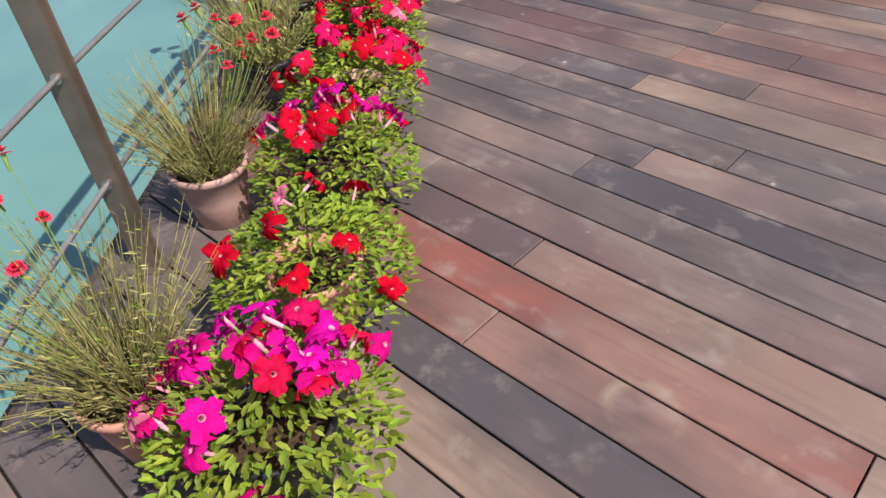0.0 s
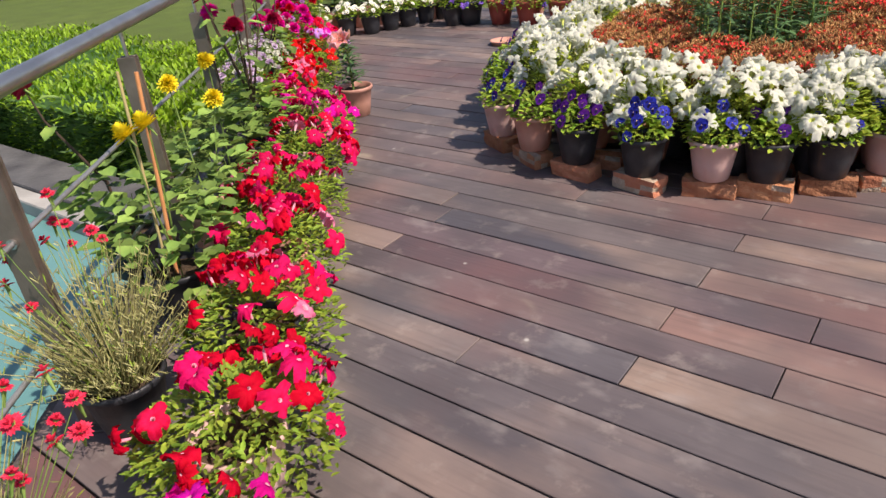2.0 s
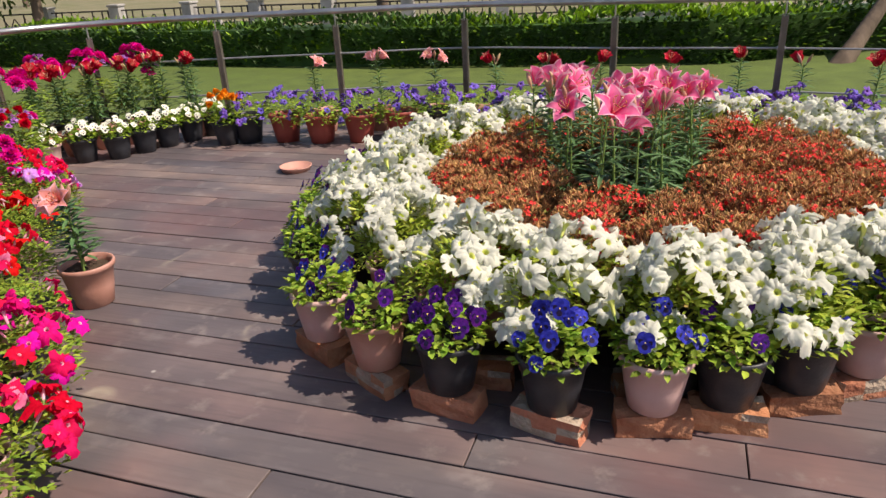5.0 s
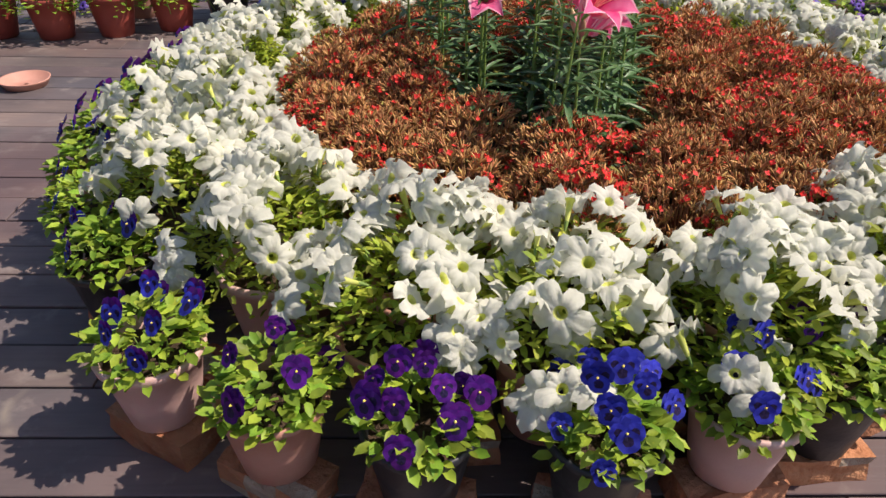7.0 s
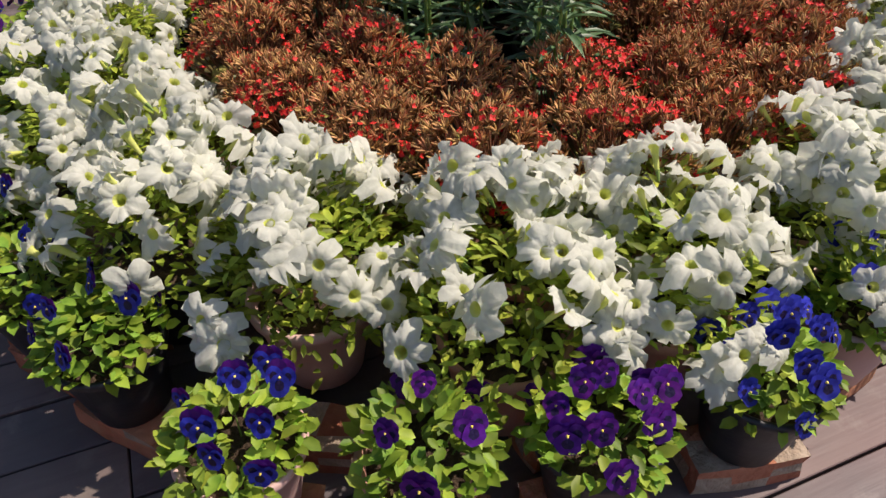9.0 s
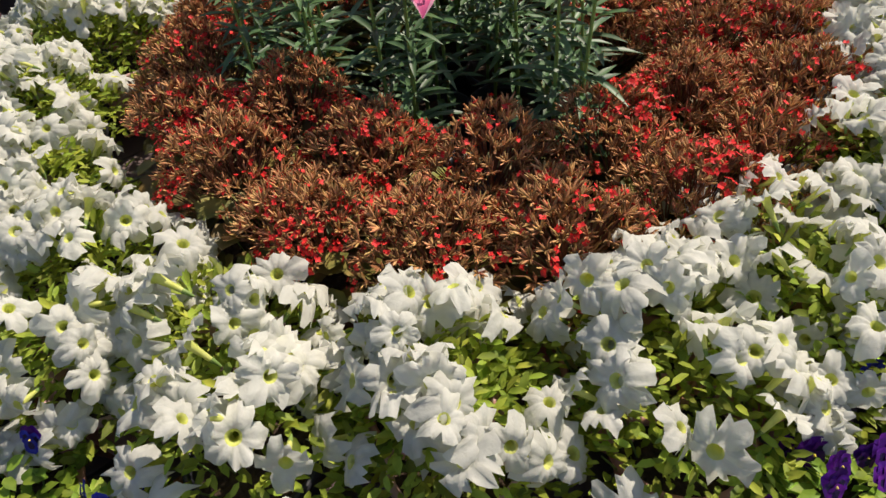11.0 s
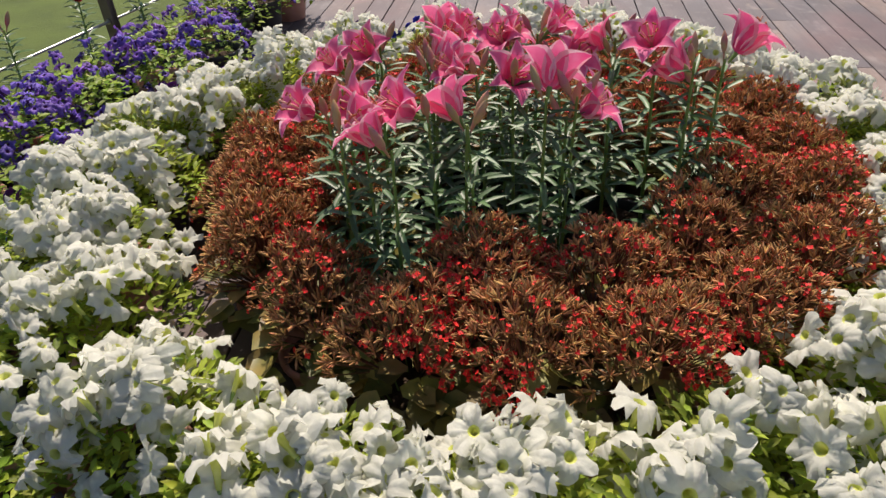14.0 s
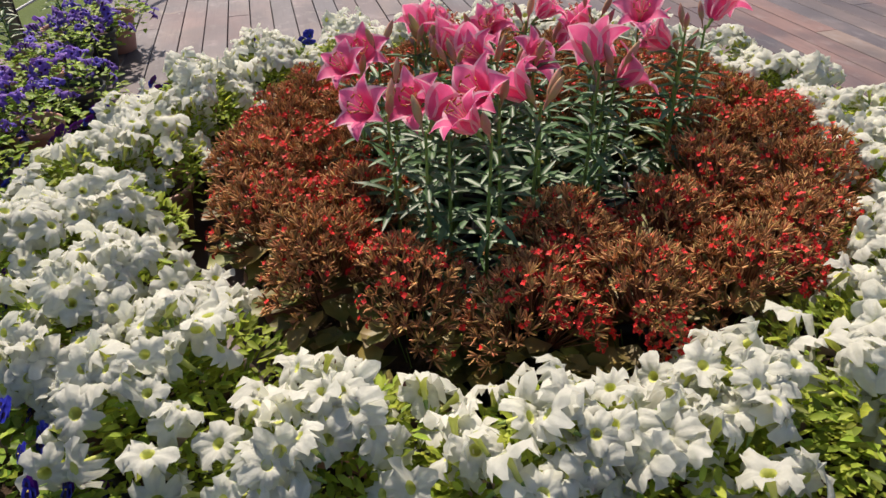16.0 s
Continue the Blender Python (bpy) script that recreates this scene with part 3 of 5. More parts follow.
PALE_ROSE = mat("pale_rose_petal", (0.72, 0.10, 0.26), (0.84, 0.30, 0.44), 0.7, 30, vary=0.15, thin=0.3, spec=0.08)
PETUNIA = {"pale": variants(petunia_mesh, 3, PALE_ROSE, PINK_T), "white": variants(petunia_mesh, 12, WHITE, THROAT), "red": variants(petunia_mesh, 5, RED, PINK_T, 0.003), "rose": variants(petunia_mesh, 5, ROSE, PINK_T, 0.004),
           "magenta": variants(petunia_mesh, 6, MAGENTA, PINK_T, 0.005), "violet": variants(petunia_mesh, 4, VIOLET, DARK_T), "mauve": variants(petunia_mesh, 4, MAUVE, PINK_T, 0.006), "scarlet": variants(petunia_mesh, 4, SCARLET, PINK_T, 0.003)}
PANSY = {"blue": variants(pansy_mesh, 3, P_BLUE, P_DARK), "purple": variants(pansy_mesh, 3, P_PURPLE, P_DARK), "white": variants(pansy_mesh, 3, P_WHITE, P_DARK),
         "bicolour": [pansy_mesh(5, P_BLUE, P_DARK, P_PURPLE)]}
LILY = {"pink": variants(lily_mesh, 4, LILY_PINK, LILY_PALE), "red": variants(lily_mesh, 3, LILY_RED, LILY_RED, 0.62), "salmon": variants(lily_mesh, 2, LILY_SALMON, LILY_PALE)}
BUD_ME = bud_mesh()
KAL = [kalanchoe_mesh(3 + i, q) for i, q in enumerate((0.0, 0.10, 0.2, 0.4, 0.9))]
DAHLIA = ball_flower_mesh(4, YELLOW, 8, 0.044)
DARK_STEM = mat("dark_stem", (0.05, 0.03, 0.025), (0.09, 0.06, 0.04), 0.6, 30)
CRIMSON = mat("crimson_dahlia_petal", (0.26, 0.002, 0.03), (0.45, 0.006, 0.07), 0.6, 30, vary=0.15, thin=0.2)
DAHLIA_DARK = [ball_flower_mesh(31, MAGENTA, 7, 0.05), ball_flower_mesh(32, CRIMSON, 8, 0.055), ball_flower_mesh(33, MAGENTA, 6, 0.042)]
MARIGOLD = ball_flower_mesh(6, ORANGE, 7, 0.034)
CORAL = mat("coral_petal", (0.74, 0.025, 0.075), (0.86, 0.08, 0.15), 0.7, 40, vary=0.15, thin=0.3, spec=0.08)
CARNATION = ball_flower_mesh(9, CORAL, 3, 0.019)
LILAC = mat("lilac_petal", (0.55, 0.36, 0.58), (0.78, 0.66, 0.80), 0.6, 40, vary=0.15, thin=0.25)
PHLOX = {"lilac": ball_flower_mesh(16, LILAC, 3, 0.022), "mauve": ball_flower_mesh(12, MAUVE, 3, 0.024), "magenta": ball_flower_mesh(13, MAGENTA, 5, 0.055), "white": ball_flower_mesh(14, WHITE, 3, 0.02), "crimson": ball_flower_mesh(15, RED, 5, 0.04)}

FOL_PET = [foliage_mesh(21 + i, LEAF, 1350, 0.235, 0.04, 0.325, 0.029, 0.0115, 0.7, 10, 0.4) for i in range(4)]
FOL_WHITE = [foliage_mesh(31 + i, LEAF_WHITE, 720, 0.185, 0.13, 0.380, 0.029, 0.012, 1.1) for i in range(4)]
FOL_PANSY = [foliage_mesh(41 + i, LEAF_PANSY, 260, 0.12, 0.16, 0.30, 0.036, 0.021, 0.9) for i in range(4)]
FOL_VIO = [foliage_mesh(51 + i, LEAF_PANSY, 280, 0.185, 0.10, 0.33, 0.036, 0.018) for i in range(3)]
FOL_KAL = [foliage_mesh(61 + i, LEAF_KAL, 70, 0.16, 0.16, 0.36, 0.075, 0.062, 0.5, 8) for i in range(4)]
FOL_PHLOX = [foliage_mesh(71 + i, LEAF, 380, 0.18, 0.10, 0.48, 0.05, 0.018, 0.6, 14, 0.4) for i in range(3)]
FOL_DAHLIA = [foliage_mesh(81 + i, LEAF_DAHLIA, 150, 0.21, 0.10, 0.50, 0.068, 0.046, 0.4, 12, 0.3) for i in range(3)]
POTS = {k: pot_mesh(m) for k, m in (("black", POT_BLACK), ("pink", POT_PINK), ("terracotta", POT_TERRA), ("red", POT_RED))}
SOIL_ME = soil_mesh(0.102, 0.168)
POT_WORD = {"black": "black plastic pot", "pink": "pale pink plastic pot", "terracotta": "terracotta-coloured plastic pot", "red": "red-brown plastic pot"}


def potted(name, label, category, x, y, z, pot, size=1.0, group="", spin=None):
    t = thing(name, label, category, pose(x, y, z, 0, 0, rnd.uniform(0, 360) if spin is None else spin) @ Matrix.Scale(size, 4), group)
    put("pot", POTS[pot], t, label=POT_WORD[pot])
    put("soil", SOIL_ME, t)
    return t


def blooms(t, meshes, count, rad, low, high, size, lean=0.7, name="flower", towards=(0, 0), dome=0.7, spread=0.35, clumps=0):
    """Sets flowers over the mound of a plant, each facing out and up; clumps: how many tufts they gather in."""
    tufts = [(rnd.uniform(0, 6.28), math.sqrt(rnd.random())) for _ in range(clumps)]
    for k in range(count):
        a = 2.39996 * k + rnd.uniform(-0.4, 0.4)
        q = math.sqrt((k + 0.5) / count)
        if clumps:
            ca, cq = tufts[k % clumps]
            gx, gy = math.cos(ca) * cq + rnd.gauss(0, 0.30), math.sin(ca) * cq + rnd.gauss(0, 0.30)
            a, q = math.atan2(gy, gx), min(1.12, math.hypot(gx, gy))
        x, y = math.cos(a) * q * rad, math.sin(a) * q * rad
        z = high - (high - low) * q ** 2 * dome + rnd.uniform(-0.02, 0.025)
        way = (math.cos(a) * q * lean + rnd.uniform(-spread, spread) + towards[0], math.sin(a) * q * lean + rnd.uniform(-spread, spread) + towards[1], 0.75 + rnd.uniform(-0.3, 0.2))
        put(name, rnd.choice(meshes), t, aim(x, y, z, way, rnd.uniform(0, 6.28), size * rnd.uniform(0.82, 1.12)))


# ---- the plan ----
BED = (2.39, 4.66)           # middle of the round flower bed
PLANK_DIR = -48.0            # degrees
BOARD = 0.150

DECK_EDGE = [(-1.34, -3.0), (-1.24, 1.41), (-1.09, 2.55), (-0.95, 3.6), (-0.80, 4.8), (-0.62, 6.0), (-0.5, 7.0), (-0.42, 8.2), (-0.35, 9.3), (0.5, 9.4),
             (1.7, 9.0), (2.6, 8.45), (3.5, 7.85), (4.24, 6.82), (4.95, 5.86), (5.46, 4.96), (5.90, 4.20), (6.35, 3.3), (6.85, 1.8), (7.3, -3.0)]
RAIL = [(-1.18, -2.8), (-1.16, 0.0), (-1.12, 1.0), (-1.03, 1.92), (-0.88, 2.92), (-0.74, 3.92), (-0.60, 4.86), (-0.47, 5.8), (-0.36, 6.72), (-0.28, 7.78), (-0.18, 8.85), (0.55, 9.12),
        (1.50, 8.72), (2.36, 8.18), (3.27, 7.61), (4.00, 6.62), (4.71, 5.70), (5.22, 4.84), (5.66, 4.08), (6.12, 3.2), (6.62, 1.7), (7.08, -2.8)]
POST_H, RAIL_H = 0.83, 0.94


# ---- ground, water, far setting ----
def sheet(name, pts, z, material, label, cut=0):
    M = Mesh()
    M.face([(x, y, z) for x, y in pts])
    ob = put(name, M.done(name, [material], False))
    return tagged(ob, label, "ground", kind="structure")


sheet("ground", [(-900, -900), (900, -900), (900, 900), (-900, 900)], -0.62, GROUND_M, "dry yellow-brown open field reaching to the distance")
sheet("lawn", [(-40, 5), (-1.2, 3.0), (2.5, -14), (60, -14), (60, 9.5), (9, 10.2), (5.3, 14.0), (1.4, 19.0), (-3.5, 23.3), (-40, 44)], -0.36, LAWN_M, "smooth yellow-green lawn beside the deck")
sheet("water", [(-30, -20), (3, -20), (3, 2.0), (0.5, 3.2), (-1.1, 4.68), (-30, 35.7)], -0.352, WATER_M, "calm pale turquoise pond water beneath the deck rail").location.z = 0.004
sheet("path", [(-40, 46), (-3.5, 24.6), (1.8, 20.2), (5.8, 15.0), (9.6, 11.2), (60, 10.4), (60, 14), (10.5, 14.4), (7.5, 18), (3.5, 23.2), (-2.5, 28), (-40, 50)], -0.356, PATH_M, "grey paved walk behind the long hedge").location.z = 0.004


def along(a, b, s):
    return (a[0] + (b[0] - a[0]) * s, a[1] + (b[1] - a[1]) * s)


def kerb():
    d, n = Vector((-0.68, 0.733, 0)), Vector((0.733, 0.68, 0))
    p0 = Vector((-1.7, 5.3, 0)) - d * 0.75
    lower, upper = Mesh(), Mesh()
    for M, a, b, z0, z1 in ((lower, 0.0, 0.12, -0.6, -0.26), (upper, 0.12, 0.5, -0.6, -0.24)):
        q = [p0 + n * a, p0 + d * 26 + n * a, p0 + d * 26 + n * b, p0 + n * b]
        rows = [[(v.x, v.y, z0) for v in q], [(v.x, v.y, z1 - 0.012) for v in q], [(v.x + (0.01 if i in (0, 1) else -0.01) * 0.7, v.y, z1) for i, v in enumerate(q)]]
        M.grid(rows, 0, close=True)
        M.face(rows[-1])
    t = thing("pond_kerb", "grey concrete pond kerb with a dark stone coping", "kerb", Matrix())
    put("edge", lower.done("edge", [CONCRETE], False), t)
    put("coping", upper.done("coping", [DARK_STONE], False), t)


kerb()


def leaf_bank(name, label, spots, length, seed, light, dark, core):
    """A clipped hedge: a dark core and thousands of small leaves on it. spots: a function that gives a leaf's place,
    its way out and whether it takes the sunlit colour.
    """
    r = random.Random(seed)
    M = Mesh()
    for p, way, lit in spots(r):
        w = Vector(way) + Vector((r.uniform(-0.8, 0.8), r.uniform(-0.8, 0.8), r.uniform(-0.3, 0.8)))
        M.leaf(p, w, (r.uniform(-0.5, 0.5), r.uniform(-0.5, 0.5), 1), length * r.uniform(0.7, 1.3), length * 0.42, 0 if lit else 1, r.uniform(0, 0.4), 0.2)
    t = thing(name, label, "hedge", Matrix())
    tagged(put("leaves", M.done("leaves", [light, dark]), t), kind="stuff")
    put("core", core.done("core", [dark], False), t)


def near_hedge():
    d, n = Vector((-0.68, 0.733, 0)), Vector((0.733, 0.68, 0))
    p0 = Vector((-1.7, 5.3, 0))
    # solid filler block; its dark colour stands in for shade between the leaves
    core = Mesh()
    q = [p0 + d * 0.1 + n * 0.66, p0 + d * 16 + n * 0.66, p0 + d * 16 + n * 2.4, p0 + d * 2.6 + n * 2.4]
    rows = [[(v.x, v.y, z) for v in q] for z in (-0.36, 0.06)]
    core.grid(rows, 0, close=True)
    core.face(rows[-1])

    def spots(r):
        for k in range(26000):
            s = 16.5 * r.random() ** 1.7 - 0.3
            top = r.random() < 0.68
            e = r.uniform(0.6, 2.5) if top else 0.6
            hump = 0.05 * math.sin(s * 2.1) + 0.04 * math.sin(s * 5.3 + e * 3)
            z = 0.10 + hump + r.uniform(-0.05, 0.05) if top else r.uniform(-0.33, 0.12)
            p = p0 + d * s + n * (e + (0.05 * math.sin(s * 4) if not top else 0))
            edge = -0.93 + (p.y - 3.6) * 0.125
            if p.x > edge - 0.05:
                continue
            # top leaves get the sunlit green, front leaves mostly the shaded green
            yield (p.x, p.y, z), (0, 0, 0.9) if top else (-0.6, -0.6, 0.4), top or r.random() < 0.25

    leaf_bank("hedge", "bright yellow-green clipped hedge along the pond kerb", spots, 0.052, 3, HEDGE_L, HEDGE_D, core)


near_hedge()
FAR_LINE = [(-36, 42.0), (-14, 29.3), (-3.2, 22.4), (1.4, 18.4), (5.3, 13.4), (8.9, 9.9), (14, 8.2), (40, 7.0)]


def far_hedge():
    # filler blocks in the dark leaf colour, for the shaded inside of the hedge
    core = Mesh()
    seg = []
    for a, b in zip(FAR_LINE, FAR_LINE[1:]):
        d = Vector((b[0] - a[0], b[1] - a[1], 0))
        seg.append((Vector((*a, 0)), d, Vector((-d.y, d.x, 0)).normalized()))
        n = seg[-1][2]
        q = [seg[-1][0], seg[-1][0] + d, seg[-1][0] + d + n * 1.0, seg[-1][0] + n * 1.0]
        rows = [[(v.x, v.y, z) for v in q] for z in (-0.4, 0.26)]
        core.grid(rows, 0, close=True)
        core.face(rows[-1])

    def spots(r):
        for k in range(17000):
            i = min(6, 1 + int(r.random() * 5.4))
            p, d, n = seg[i]
            s = r.random()
            v = p + d * s
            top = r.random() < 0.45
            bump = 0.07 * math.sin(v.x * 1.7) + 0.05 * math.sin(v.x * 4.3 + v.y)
            # sunlit green painted in patches along the top, the face nearly all shaded green
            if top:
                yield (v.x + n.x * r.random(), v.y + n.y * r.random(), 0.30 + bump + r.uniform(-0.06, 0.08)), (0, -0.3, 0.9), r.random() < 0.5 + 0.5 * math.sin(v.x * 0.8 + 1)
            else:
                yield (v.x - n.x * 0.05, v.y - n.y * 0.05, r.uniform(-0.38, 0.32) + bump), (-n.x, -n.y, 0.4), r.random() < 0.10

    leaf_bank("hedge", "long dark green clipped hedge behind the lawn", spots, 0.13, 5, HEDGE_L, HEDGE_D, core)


far_hedge()


def fence():
    """Low railing between pale pillars on the far side of the walk."""
    line = [(-30, 46.5), (-3.0, 30.5), (4.2, 24.5), (8.6, 19.2), (12.5, 16.4), (26, 14.5)]
    pillar = Mesh()
    pillar.box((-0.16, -0.16, -0.85), (0.16, 0.16, 0.26), 0, 0.02)
    pillar.box((-0.19, -0.19, 0.26), (0.19, 0.19, 0.33), 0, 0.015)
    pillar = pillar.done("pillar", [CONCRETE], False)
    t = thing("park_fence", "dark iron park railing between pale concrete pillars", "fence", Matrix())
    for a, b in zip(line, line[1:]):
        d = Vector((b[0] - a[0], b[1] - a[1]))
        count = max(1, round(d.length / 2.6))
        ang = math.degrees(math.atan2(d.y, d.x))
        L = d.length / count
        bay = Mesh()
        bay.box((0.16, -0.02, 0.13), (L - 0.16, 0.02, 0.17))
        bay.box((0.16, -0.02, -0.30), (L - 0.16, 0.02, -0.26))
        for u in (0.3, 0.5, L / 2 - 0.35, L / 2 + 0.35, L - 0.5, L - 0.3):
            bay.box((u - 0.015, -0.015, -0.55), (u + 0.015, 0.015, 0.15))
        for k in range(4):
            u = L / 2 - 0.3 + 0.2 * k
            e = 0.09 if k % 2 == 0 else -0.09
            bay.tube([(u - e, 0, 0.02), (u + e, 0, -0.26)], 0.022, 0, 4)
        bay = bay.done("railing", [IRON], False)
        for k in range(count):
            x, y = along(a, b, k / count)
            put("pillar", pillar, t, pose(x, y, 0.2, 0, 0, ang))
            put("railing", bay, t, pose(x, y, 0.2, 0, 0, ang))


fence()


def tree(x, y, seed, h=3.2, rad=2.4, lean=0.0, count=2600):
    r = random.Random(seed)
    t = thing("tree", "leafy park tree with a dark trunk and spreading crown", "tree", pose(x, y, -0.62, 0, 0, 0), "park trees")
    M = Mesh()
    top = Vector((lean * h, 0.1 * h, h))
    M.tube([(0, 0, -0.1), (0, 0, 0.15), (top.x * 0.4, 0.03, h * 0.45), top], [0.27, 0.2, 0.15, 0.11], 0, 9)
    tips = []
    for k in range(9):
        a = 2 * math.pi * k / 9 + r.uniform(-0.3, 0.3)
        s = Vector((top.x * 0.7, top.y * 0.7, h * r.uniform(0.55, 0.95)))
        e = s + Vector((math.cos(a) * rad * r.uniform(0.5, 0.95), math.sin(a) * rad * r.uniform(0.5, 0.95), r.uniform(0.4, 1.7)))
        M.tube([s, (s + e) / 2 + Vector((0, 0, 0.15)), e], [0.08, 0.05, 0.02], 0, 5)
        tips += [e, (s + e * 2) / 3, (s * 1.4 + e) / 2.4 + Vector((0, 0, 0.5))]
    put("trunk", M.done("trunk", [BARK]), t)
    C = Mesh()
    for k in range(count):
        c = tips[int(r.random() * len(tips))]
        p = c + Vector((r.gauss(0, 0.42), r.gauss(0, 0.42), r.gauss(-0.05, 0.34)))
        C.leaf(p, (r.uniform(-1, 1), r.uniform(-1, 1), r.uniform(-1, 0.3)), (0, 0.2, 1), r.uniform(0.14, 0.28), 0.10, 0, 0.3, 0.2)
    tagged(put("crown", C.done("crown", [TREE_L]), t), kind="stuff")


for i, (x, y, h, rad) in enumerate(((-5.6, 27.0, 2.3, 2.6), (-2.9, 26.6, 2.4, 2.5), (0.3, 25.6, 2.2, 2.6), (9.0, 21.5, 3.2, 2.2), (13.6, 18.0, 3.4, 2.2), (-9.6, 31, 2.6, 2.8), (19.5, 17.0, 3.2, 2.4), (-15.5, 36, 3.0, 3.0))):
    tree(x, y, 100 + i, h, rad, 0.05 * (-1) ** i)
for i in range(14):
    tree(-46 + 9.2 * i, 74 + 6 * math.sin(i * 2.3), 200 + i, 4.2, 4.2, 0, 1500)


def lamp_post(x, y):
    M = Mesh()
    M.tube([(0, 0, 0), (0, 0, 0.3), (0, 0, 3.4)], [0.09, 0.055, 0.045], 0, 10)
    t = thing("lamp_post", "slim pale grey metal lamp post beside the walk", "lamp post", pose(x, y, -0.62))
    put("pole", M.done("pole", [CONCRETE]), t)


lamp_post(4.6, 22.6)
lamp_post(12.0, 14.4)


def leaning_trunk():
    M = Mesh()
    M.tube([(-0.3, 0, -0.1), (0.1, 0, 0.28), (0.75, 0.1, 0.75), (1.3, 0.1, 1.5), (1.6, 0.1, 2.6)], [0.17, 0.12, 0.10, 0.09, 0.07], 0, 9)
    t = thing("leaning_tree", "leaning bare grey-brown tree trunk beside the hedge", "tree", pose(10.4, 8.6, -0.4, 0, 0, 0))
    put("trunk", M.done("trunk", [BARK]), t)


leaning_trunk()


def park_bench(x, y, turn):
    t = thing("park_bench", "dark metal park bench standing on the lawn", "bench", pose(x, y, -0.36, 0, 0, turn) @ Matrix.Diagonal((0.78, 0.85, 0.85, 1)))
    slat = Mesh()
    slat.box((-0.75, -0.035, 0), (0.75, 0.035, 0.03), 0, 0.005)
    slat = slat.done("slat", [IRON], False)
    for k in range(4):
        put("slat", slat, t, pose(0, -0.16 + 0.11 * k, 0.43))
    for k in range(3):
        put("slat", slat, t, pose(0, 0.26 + 0.03 * k, 0.55 + 0.12 * k, 80))
    leg = Mesh()
    leg.tube([(0, -0.22, 0), (0, -0.2, 0.43), (0, 0.24, 0.43), (0, 0.36, 0.88)], 0.025, 0, 6)
    leg.tube([(0, 0.22, 0.43), (0, 0.28, 0.0)], 0.025, 0, 6)
    leg = leg.done("leg", [IRON])
    for u in (-0.62, 0.62):
        put("leg", leg, t, pose(u, 0, 0))


park_bench(-3.15, 19.2, -25)


def pale_bush():
    r = random.Random(77)
    M = Mesh()
    for k in range(2600):
        s, q = r.uniform(-1.3, 1.3), r.uniform(-0.5, 0.5)
        z = r.uniform(0.0, 0.42 * (1 - (s / 1.5) ** 2) + 0.1 * math.sin(7 * s))
        M.leaf((s, q, z), (r.uniform(-1, 1), r.uniform(-1, 0.4), r.uniform(0, 1)), (0, 0.3, 1), 0.09, 0.045, 0 if r.random() < 0.4 else 1, 0.2, 0.2)
    t = thing("flowering_bush", "low bush with pale white flowers beside the hedge", "bush", pose(-4.9, 22.6, -0.36, 0, 0, -45))
    tagged(put("leaves", M.done("leaves", [WHITE, HEDGE_D]), t), kind="stuff")


pale_bush()
sheet("side_path", [(-16, 30.0), (-9, 24.6), (-4.0, 21.6), (-4.4, 21.0), (-5.3, 20.2), (-9.5, 20.6), (-16, 25)], -0.346, PATH_M, "pale grey paved patch at the far end of the lawn").location.z = 0.004


# ---- rail ----
def smooth_line(pts, step=0.15):
    out = []
    for i in range(len(pts) - 1):
        p = [Vector((*pts[max(0, min(len(pts) - 1, i + k))], 0)) for k in (-1, 0, 1, 2)]
        n = max(2, int((p[2] - p[1]).length / step))
        for j in range(n):
            s = j / n
            out.append(0.5 * (2 * p[1] + (p[2] - p[0]) * s + (2 * p[0] - 5 * p[1] + 4 * p[2] - p[3]) * s * s + (3 * p[1] - p[0] - 3 * p[2] + p[3]) * s ** 3))
    out.append(Vector((*pts[-1], 0)))
    return out


def deck_rail():
    t = thing("deck_rail", "brushed steel handrail on flat brown posts with thin cables", "railing", Matrix())
    line = smooth_line(RAIL)
    up = Vector((0, 0, 1))
    M = Mesh()
    M.tube([p + up * RAIL_H for p in line], 0.0255, 0, 12)
    put("handrail", M.done("handrail", [STEEL]), t, label="round brushed steel handrail")
    for z in (0.30, 0.60):
        M = Mesh()
        M.tube([p + up * z for p in line], 0.008, 0, 6)
        put("cable", M.done("cable", [CABLE_M]), t)
    post = Mesh()
    post.box((-0.022, -0.031, -0.06), (-0.012, 0.031, POST_H), 0, 0.002)
    post.box((0.012, -0.031, -0.06), (0.022, 0.031, POST_H), 0, 0.002)
    post.box((-0.012, -0.026, 0.05), (0.012, 0.026, POST_H - 0.012), 0)
    post.box((-0.05, -0.06, 0.0), (0.05, 0.06, 0.008), 0, 0.002)
    post = post.done("post", [POST_M], False)
    rod = Mesh()
    rod.tube([(0, 0, POST_H - 0.03), (0, 0, RAIL_H - 0.02)], 0.007, 0, 7)
    rod = rod.done("rod", [STEEL])
    clip = Mesh()
    clip.tube([(-0.03, 0, 0), (0.03, 0, 0)], 0.014, 0, 8)
    clip = clip.done("cable_clip", [STEEL])
    for i, (x, y) in enumerate(RAIL):
        a, b = RAIL[max(0, i - 1)], RAIL[min(len(RAIL) - 1, i + 1)]
        ang = math.degrees(math.atan2(b[1] - a[1], b[0] - a[0]))
        put("post", post, t, pose(x, y, 0, 0, 0, ang))
        put("rod", rod, t, pose(x, y, 0))
        for z in (0.30, 0.60):
            put("cable_clip", clip, t, pose(x, y, z, 0, 0, ang))


deck_rail()


